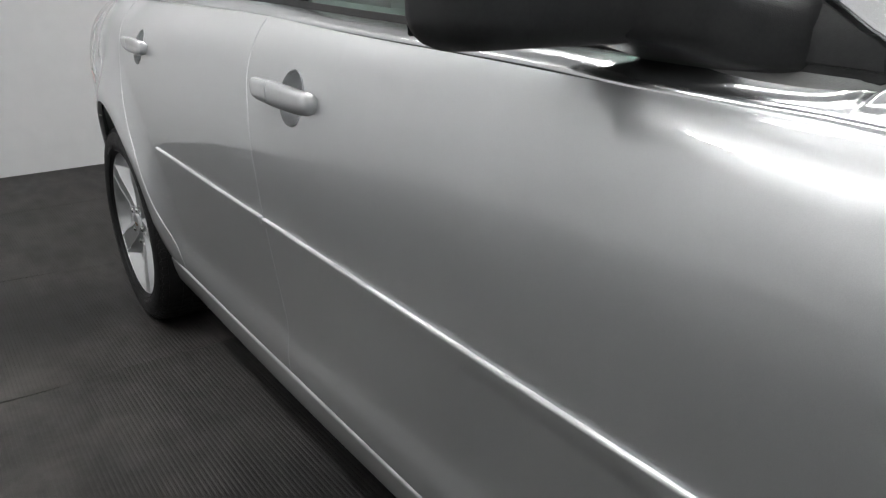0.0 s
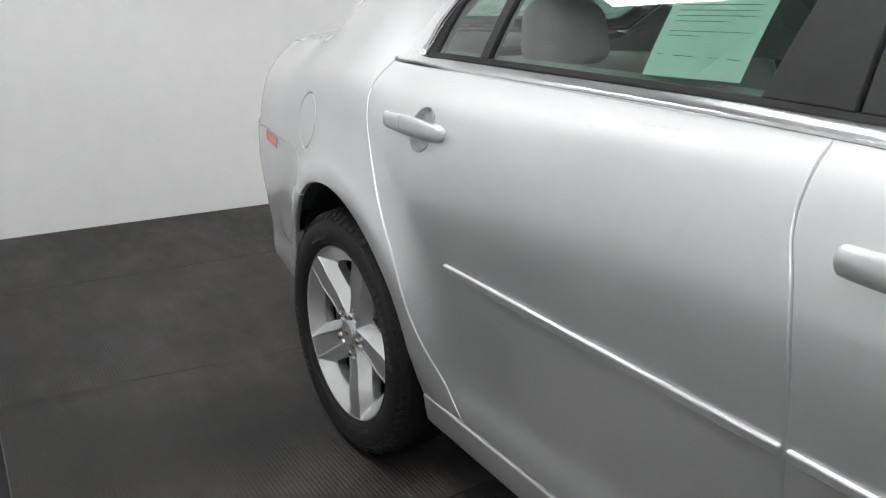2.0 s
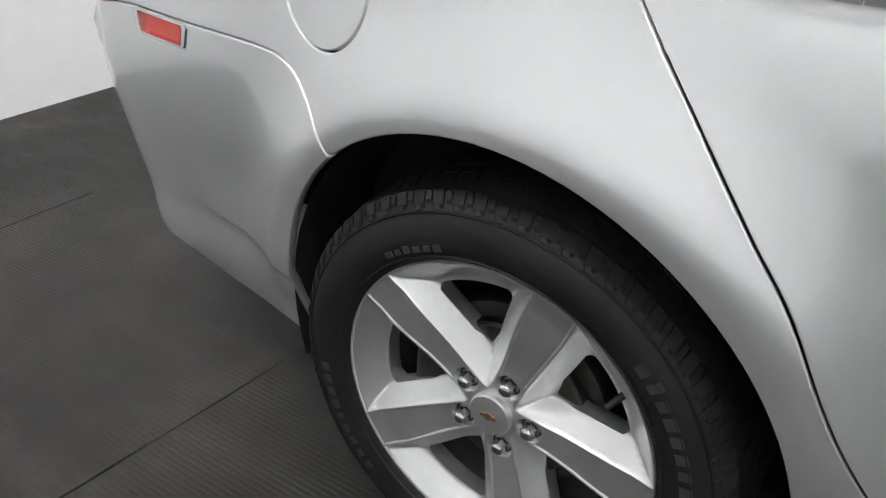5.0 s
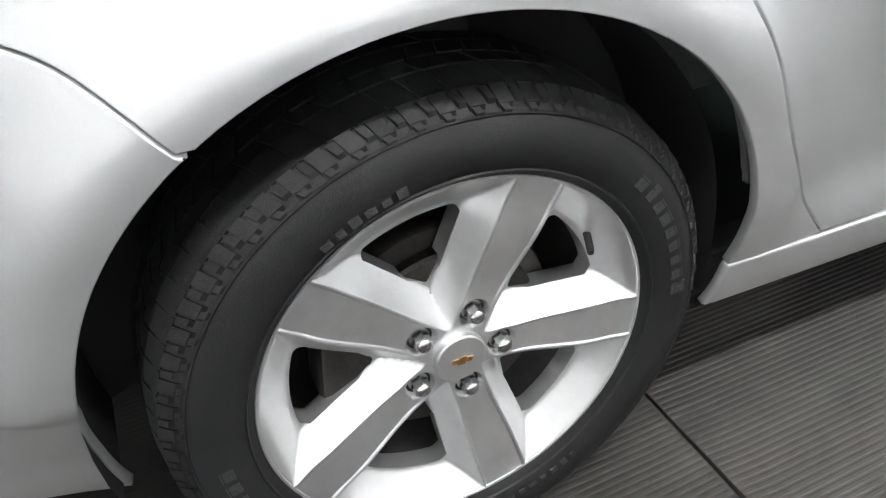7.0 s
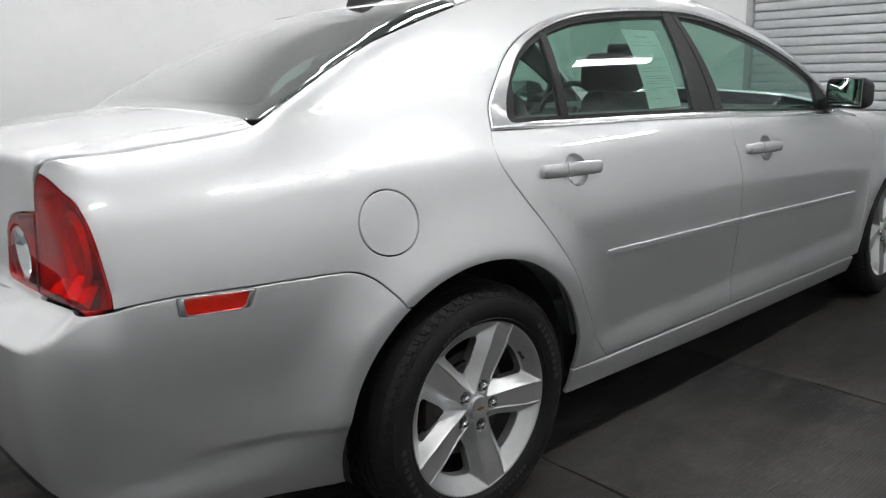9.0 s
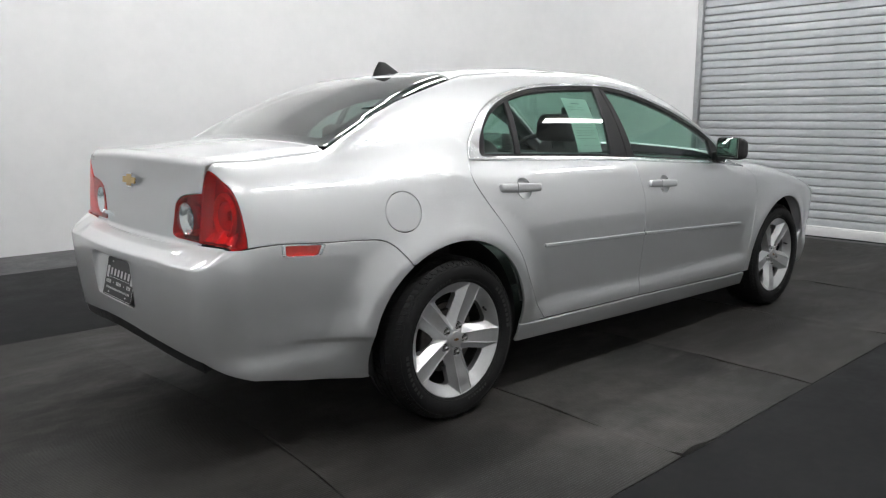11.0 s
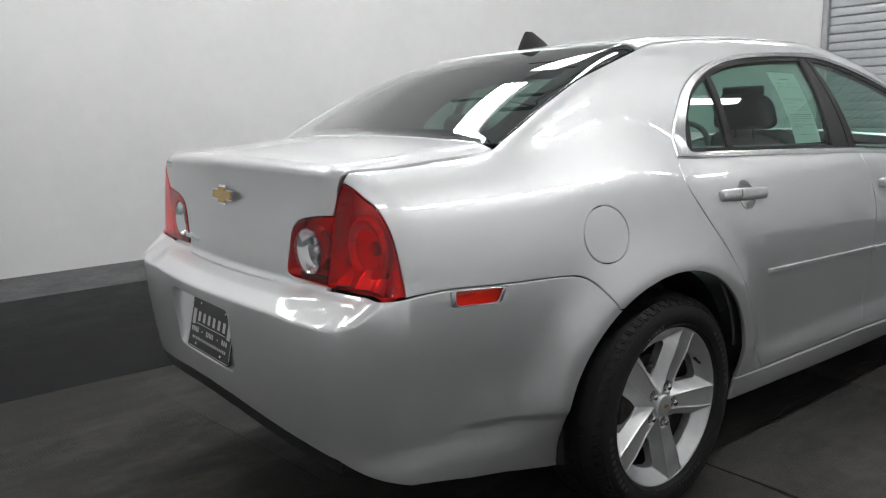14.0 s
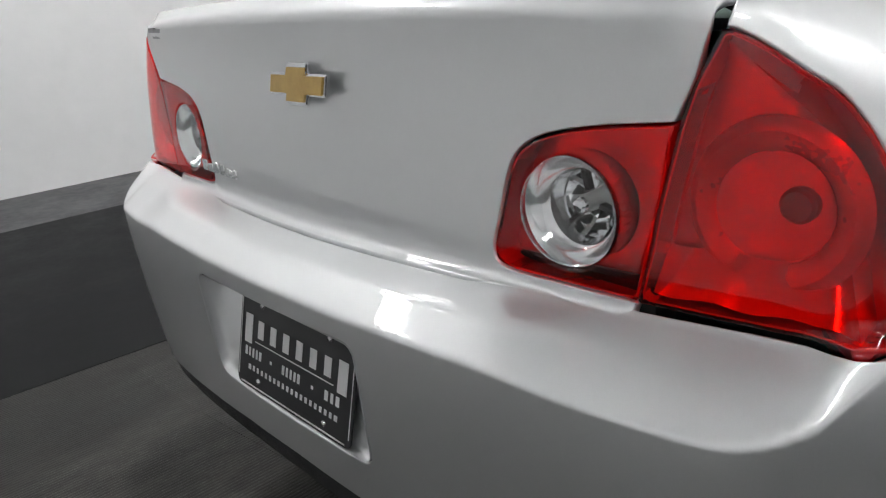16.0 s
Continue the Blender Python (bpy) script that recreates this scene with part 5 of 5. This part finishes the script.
def row_on_lid(y0, y1, z0, z1, count, proud, mat, name, label):
    made = []
    w = (y1 - y0) / count
    for i in range(count):
        a, b = y0 + i * w + w * .12, y0 + (i + 1) * w - w * .12
        hz = z1 if i in (0, 2, 3) else z0 + (z1 - z0) * .78
        p = on_rear([((a + b) / 2, (z0 + hz) / 2)])[0]
        made.append(box((p[0] - proud, min(a, b), z0), (p[0] + .004, max(a, b), hz), min(.0012, proud * .4), 1))
    return part(name, merged(*made), mat, boot_lid, label)


row_on_lid(.372, .232, .815, .834, 6, .004, CHROME, "model_name", "small chrome model name blocks")
row_on_lid(.535, .470, 1.047, 1.056, 8, .0006, material("grey_decal", (.22, .22, .23), .5), "decal", "small grey decal bars")
row_on_lid(.520, .480, 1.037, 1.042, 6, .0006, bpy.data.materials["grey_decal"], "decal", "small grey decal bars")

# ---- roof aerial ----
bm = bmesh.new()
rings = []
for up in np.linspace(0, 1, 9):
    x0, x1 = .232 + .040 * up ** 1.3, .420 - .112 * up ** 1.25
    w = .031 * (1 - up ** 1.6 * .80)
    ring = []
    for k in range(28):
        t = 2 * math.pi * k / 28
        c, q = math.cos(t), math.sin(t)
        lean = .5 + .5 * c
        ring.append(bm.verts.new((x0 + (x1 - x0) * lean, w * q * (1 - .45 * lean), 1.402 + .079 * up + .012 * lean * (1 - up))))
    rings.append(ring)
for p, q in zip(rings, rings[1:]):
    for k in range(28):
        bm.faces.new((p[k], p[(k + 1) % 28], q[(k + 1) % 28], q[k]))
bm.faces.new(rings[-1]), bm.faces.new(rings[0][::-1])
bmesh.ops.recalc_face_normals(bm, faces=bm.faces[:])
part("roof_aerial", bm, BLACK_PLASTIC, car, "dark shark-fin roof aerial")

# ---- door mirrors ----
for sgn in (1, -1):
    bm = box((1.975, -1.005, .978), (2.085, -.812, 1.112), .036, 5)
    for q in bm.verts:
        s = (q.co.x - 1.975) / .11
        q.co.z = 1.048 + (q.co.z - 1.048) * (1 - .22 * s) - .01 * s
        q.co.x += .36 * (q.co.y + 1.012)
        if sgn < 0:
            q.co.y *= -1
    bmesh.ops.recalc_face_normals(bm, faces=bm.faces[:])
    mirror = part("door_mirror", bm, BLACK_PLASTIC, car, "black plastic door mirror housing")
    g = box((1.9795, -.988, .993), (1.9835, -.838, 1.101), .0018, 1)
    for q in g.verts:
        q.co.x += .36 * (q.co.y + 1.012) - .0085
        q.co.y *= sgn
    bmesh.ops.recalc_face_normals(g, faces=g.faces[:])
    part("mirror_glass", g, material("mirror_glass", (.45, .50, .48), .01, 1.0), mirror, "mirror glass")
    arm = bmesh.new()
    rings = []
    for y, x0, x1, z0, z1 in ((-.748, 2.110, 2.240, .955, 1.020), (-.775, 2.100, 2.230, .957, 1.015), (-.805, 2.080, 2.200, .966, 1.025), (-.835, 2.055, 2.175, .980, 1.055), (-.865, 2.035, 2.130, .990, 1.070)):
        loop = corner_cut([(x0, z0), (x1, z0), (x1, z1), (x0, z1)], .018, 4)
        rings.append([arm.verts.new((x, y * sgn, z)) for x, z in loop])
    for p, q in zip(rings, rings[1:]):
        for k in range(len(p)):
            arm.faces.new((p[k], p[(k + 1) % len(p)], q[(k + 1) % len(p)], q[k]))
    arm.faces.new(rings[0]), arm.faces.new(rings[-1][::-1])
    bmesh.ops.recalc_face_normals(arm, faces=arm.faces[:])
    part("mirror_arm", arm, BLACK_PLASTIC, mirror)

# ---- the notice in the rear door window ----
PAPER = mottled("notice_paper", (.84, .86, .85), (.80, .82, .81), 6, (.6, .7))
INK = material("notice_ink", (.16, .19, .18), .7)
notice = thing("window_notice", "printed white paper notice taped inside the rear door glass", "notice")
quad = np.array([(.887, 1.056), (1.066, 1.054), (1.100, 1.312), (.918, 1.318)])


def on_notice(s, t):
    s, t = np.asarray(s, float), np.asarray(t, float)
    a = quad[0] + (quad[1] - quad[0]) * s[:, None]
    b = quad[3] + (quad[2] - quad[3]) * s[:, None]
    return a + (b - a) * t[:, None]


part("paper", sheet(BODY, flank(on_notice([0, 1, 1, 0], [0, 0, 1, 1])), offset=-.0165, gap=0, edge=.0003, depth=.0008, step=.03), PAPER, notice)
rng = random.Random(4)
for t0, t1, s0, s1 in ((.90, .915, .30, .68), (.835, .842, .12, .38), (.835, .842, .55, .7), (.79, .795, .12, .9), (.62, .626, .1, .9), (.6, .606, .1, .9), (.56, .566, .1, .55), (.50, .506, .1, .9), (.46, .466, .1, .9),
                       (.395, .402, .1, .92), (.365, .371, .1, .9), (.335, .341, .1, .92), (.305, .311, .1, .7), (.25, .256, .1, .92), (.225, .231, .1, .45), (.12, .128, .08, .18), (.115, .123, .26, .50), (.115, .123, .62, .72), (.11, .118, .80, .95)):
    part("printed_line", sheet(BODY, flank(on_notice([s0, s1, s1, s0], [t0, t0, t0 * .4 + t1 * .6, t0 * .4 + t1 * .6])), offset=-.0157, gap=0, edge=.0001, depth=.0003, step=.05, fine=.02), INK, notice, flat=True)

# ---- interior ----
CLOTH = mottled("grey_cloth", (.25, .25, .245), (.20, .20, .195), 14, (.85, .95), .4, 700)
DARK_CLOTH = mottled("dark_cloth", (.07, .07, .072), (.05, .05, .052), 14, (.85, .95), .4, 700)
TRIM = mottled("grey_trim", (.24, .24, .24), (.20, .20, .20), 10, (.6, .75), .2, 500)
DASH = mottled("dash_plastic", (.035, .035, .037), (.05, .05, .052), 20, (.5, .65), .2, 500)


def cushion(lo, hi, bevel, squash=0.0, lean=0.0, taper=0.0):
    bm = box(lo, hi, bevel, 4)
    for q in bm.verts:
        s = (q.co.z - lo[2]) / (hi[2] - lo[2])
        m = (q.co.y - (lo[1] + hi[1]) / 2) / ((hi[1] - lo[1]) / 2)
        q.co.x += -lean * s + squash * m * m * (1 if lean else 0)
        q.co.z -= squash * m * m * .6
        q.co.y -= (q.co.y - (lo[1] + hi[1]) / 2) * taper * max(s, 0) ** 2.5
    return bm


def seat(y):
    s = part("front_seat", cushion((1.30, y - .25, .38), (1.80, y + .25, .54), .05, .02), CLOTH, car, "grey cloth front seat")
    part("backrest", cushion((1.33, y - .26, .50), (1.45, y + .26, 1.105), .055, .05, .18, .35), CLOTH, s, "grey cloth backrest")
    part("headrest", cushion((1.130, y - .135, 1.095), (1.225, y + .135, 1.240), .042, .020, .02, .25), DARK_CLOTH, s, "dark padded headrest")
    for d in (-.06, .06):
        part("headrest_post", tube([(1.20, y + d * .7, 1.05), (1.18, y + d * .7, 1.15)], .006, 8), SATIN_CHROME, s)


seat(-.37), seat(.37)
bench = part("rear_seat", cushion((.40, -.55, .40), (.86, .55, .55), .05, .01), CLOTH, car, "grey cloth rear bench")
part("backrest", cushion((.30, -.555, .56), (.42, .555, 1.05), .05, .02, .20), CLOTH, bench, "grey cloth bench backrest")
for y in (-.36, .36):
    part("headrest", cushion((.235, y - .125, 1.03), (.335, y + .125, 1.185), .045, .012, .02, .2), CLOTH, bench, "grey padded headrest")
part("parcel_shelf", box((-.44, -.60, 1.000), (.14, .60, 1.020), .006), TRIM, car, "grey parcel shelf under the rear window")
part("brake_light", box((-.36, -.10, 1.02), (-.31, .10, 1.05), .008), GLOSS_BLACK, car, "high brake light box on the shelf")
dash_prof = [(1.86, .70), (1.84, .86), (1.90, .955), (2.05, .985), (2.30, .975), (2.40, .93), (2.40, .70)]
bm = bmesh.new()
ra = [bm.verts.new((x, -.70, z)) for x, z in dash_prof]
rb = [bm.verts.new((x, .70, z)) for x, z in dash_prof]
for i in range(len(ra)):
    j = (i + 1) % len(ra)
    bm.faces.new((ra[i], ra[j], rb[j], rb[i]))
bm.faces.new(ra[::-1]), bm.faces.new(rb)
bmesh.ops.recalc_face_normals(bm, faces=bm.faces[:])
bmesh.ops.bevel(bm, geom=bm.edges[:], offset=.02, segments=3, affect="EDGES")
part("dashboard", bm, DASH, car, "dark moulded dashboard")
turn = pose(1.80, .37, .93, 0, -62, 0)
ringm = bmesh.new()
rr = []
for i in range(40):
    a = 2 * math.pi * i / 40
    rr.append([ringm.verts.new(turn @ Vector(((.185 + .015 * math.cos(b)) * math.cos(a), (.185 + .015 * math.cos(b)) * math.sin(a), .015 * math.sin(b)))) for b in np.linspace(0, 2 * math.pi, 11)[:-1]])
for i in range(40):
    for k in range(10):
        ringm.faces.new((rr[i][k], rr[(i + 1) % 40][k], rr[(i + 1) % 40][(k + 1) % 10], rr[i][(k + 1) % 10]))
bmesh.ops.recalc_face_normals(ringm, faces=ringm.faces[:])
wheel_s = part("steering_wheel", ringm, DASH, car, "dark steering wheel")
hubm = box((-.06, -.07, -.02), (.06, .07, .02), .018, 3)
spk = merged(hubm, box((-.015, -.18, -.008), (.015, .18, .008), .006), box((-.18, -.015, -.008), (0, .015, .008), .006))
bmesh.ops.transform(spk, matrix=turn, verts=spk.verts[:])
part("wheel_hub", spk, DASH, wheel_s)
part("mirror_inside", box((1.80, -.11, 1.225), (1.825, .11, 1.280), .01), GLOSS_BLACK, car, "black inside mirror")

lining = np.vstack([body_uv(on_top([(-.42, -.58), (-.25, -.57), (-.1, -.555), (.1, -.54), (.24, -.52), (.7, -.49), (1.1, -.49), (1.5, -.51), (1.9, -.59), (2.30, -.69)])), flank([(2.36, .965)]),
                    flank(along_belt(2.32, .0, -.02)), body_uv(on_top([(-.2, -.66), (-.40, -.63)]))])
dlo_hole = np.vstack([along_belt(.262, 2.28, .040), np.array(top_in[::-1]) - (0, .006)])
both("inner_lining", sheet(BODY, lining, [flank(dlo_hole)], offset=-.030, gap=0, edge=.001, depth=.004, step=.04), TRIM, car, "grey inner pillar lining")
both("door_lining", sheet(BODY, flank(np.vstack([along_belt(.16, 2.2, -.012), [(2.35, .40), (.45, .40)]])), offset=-.060, gap=0, edge=.002, depth=.01, step=.05), TRIM, car, "grey inner door lining")
part("headlining", sheet(TOP, shrink(roof_loop, .985), offset=-.028, gap=0, edge=.001, depth=.003, step=.06), TRIM, car, "pale grey headlining")
part("boot_wall", box((.02, -.70, .30), (.10, .70, 1.0), .02), CAVITY, car)
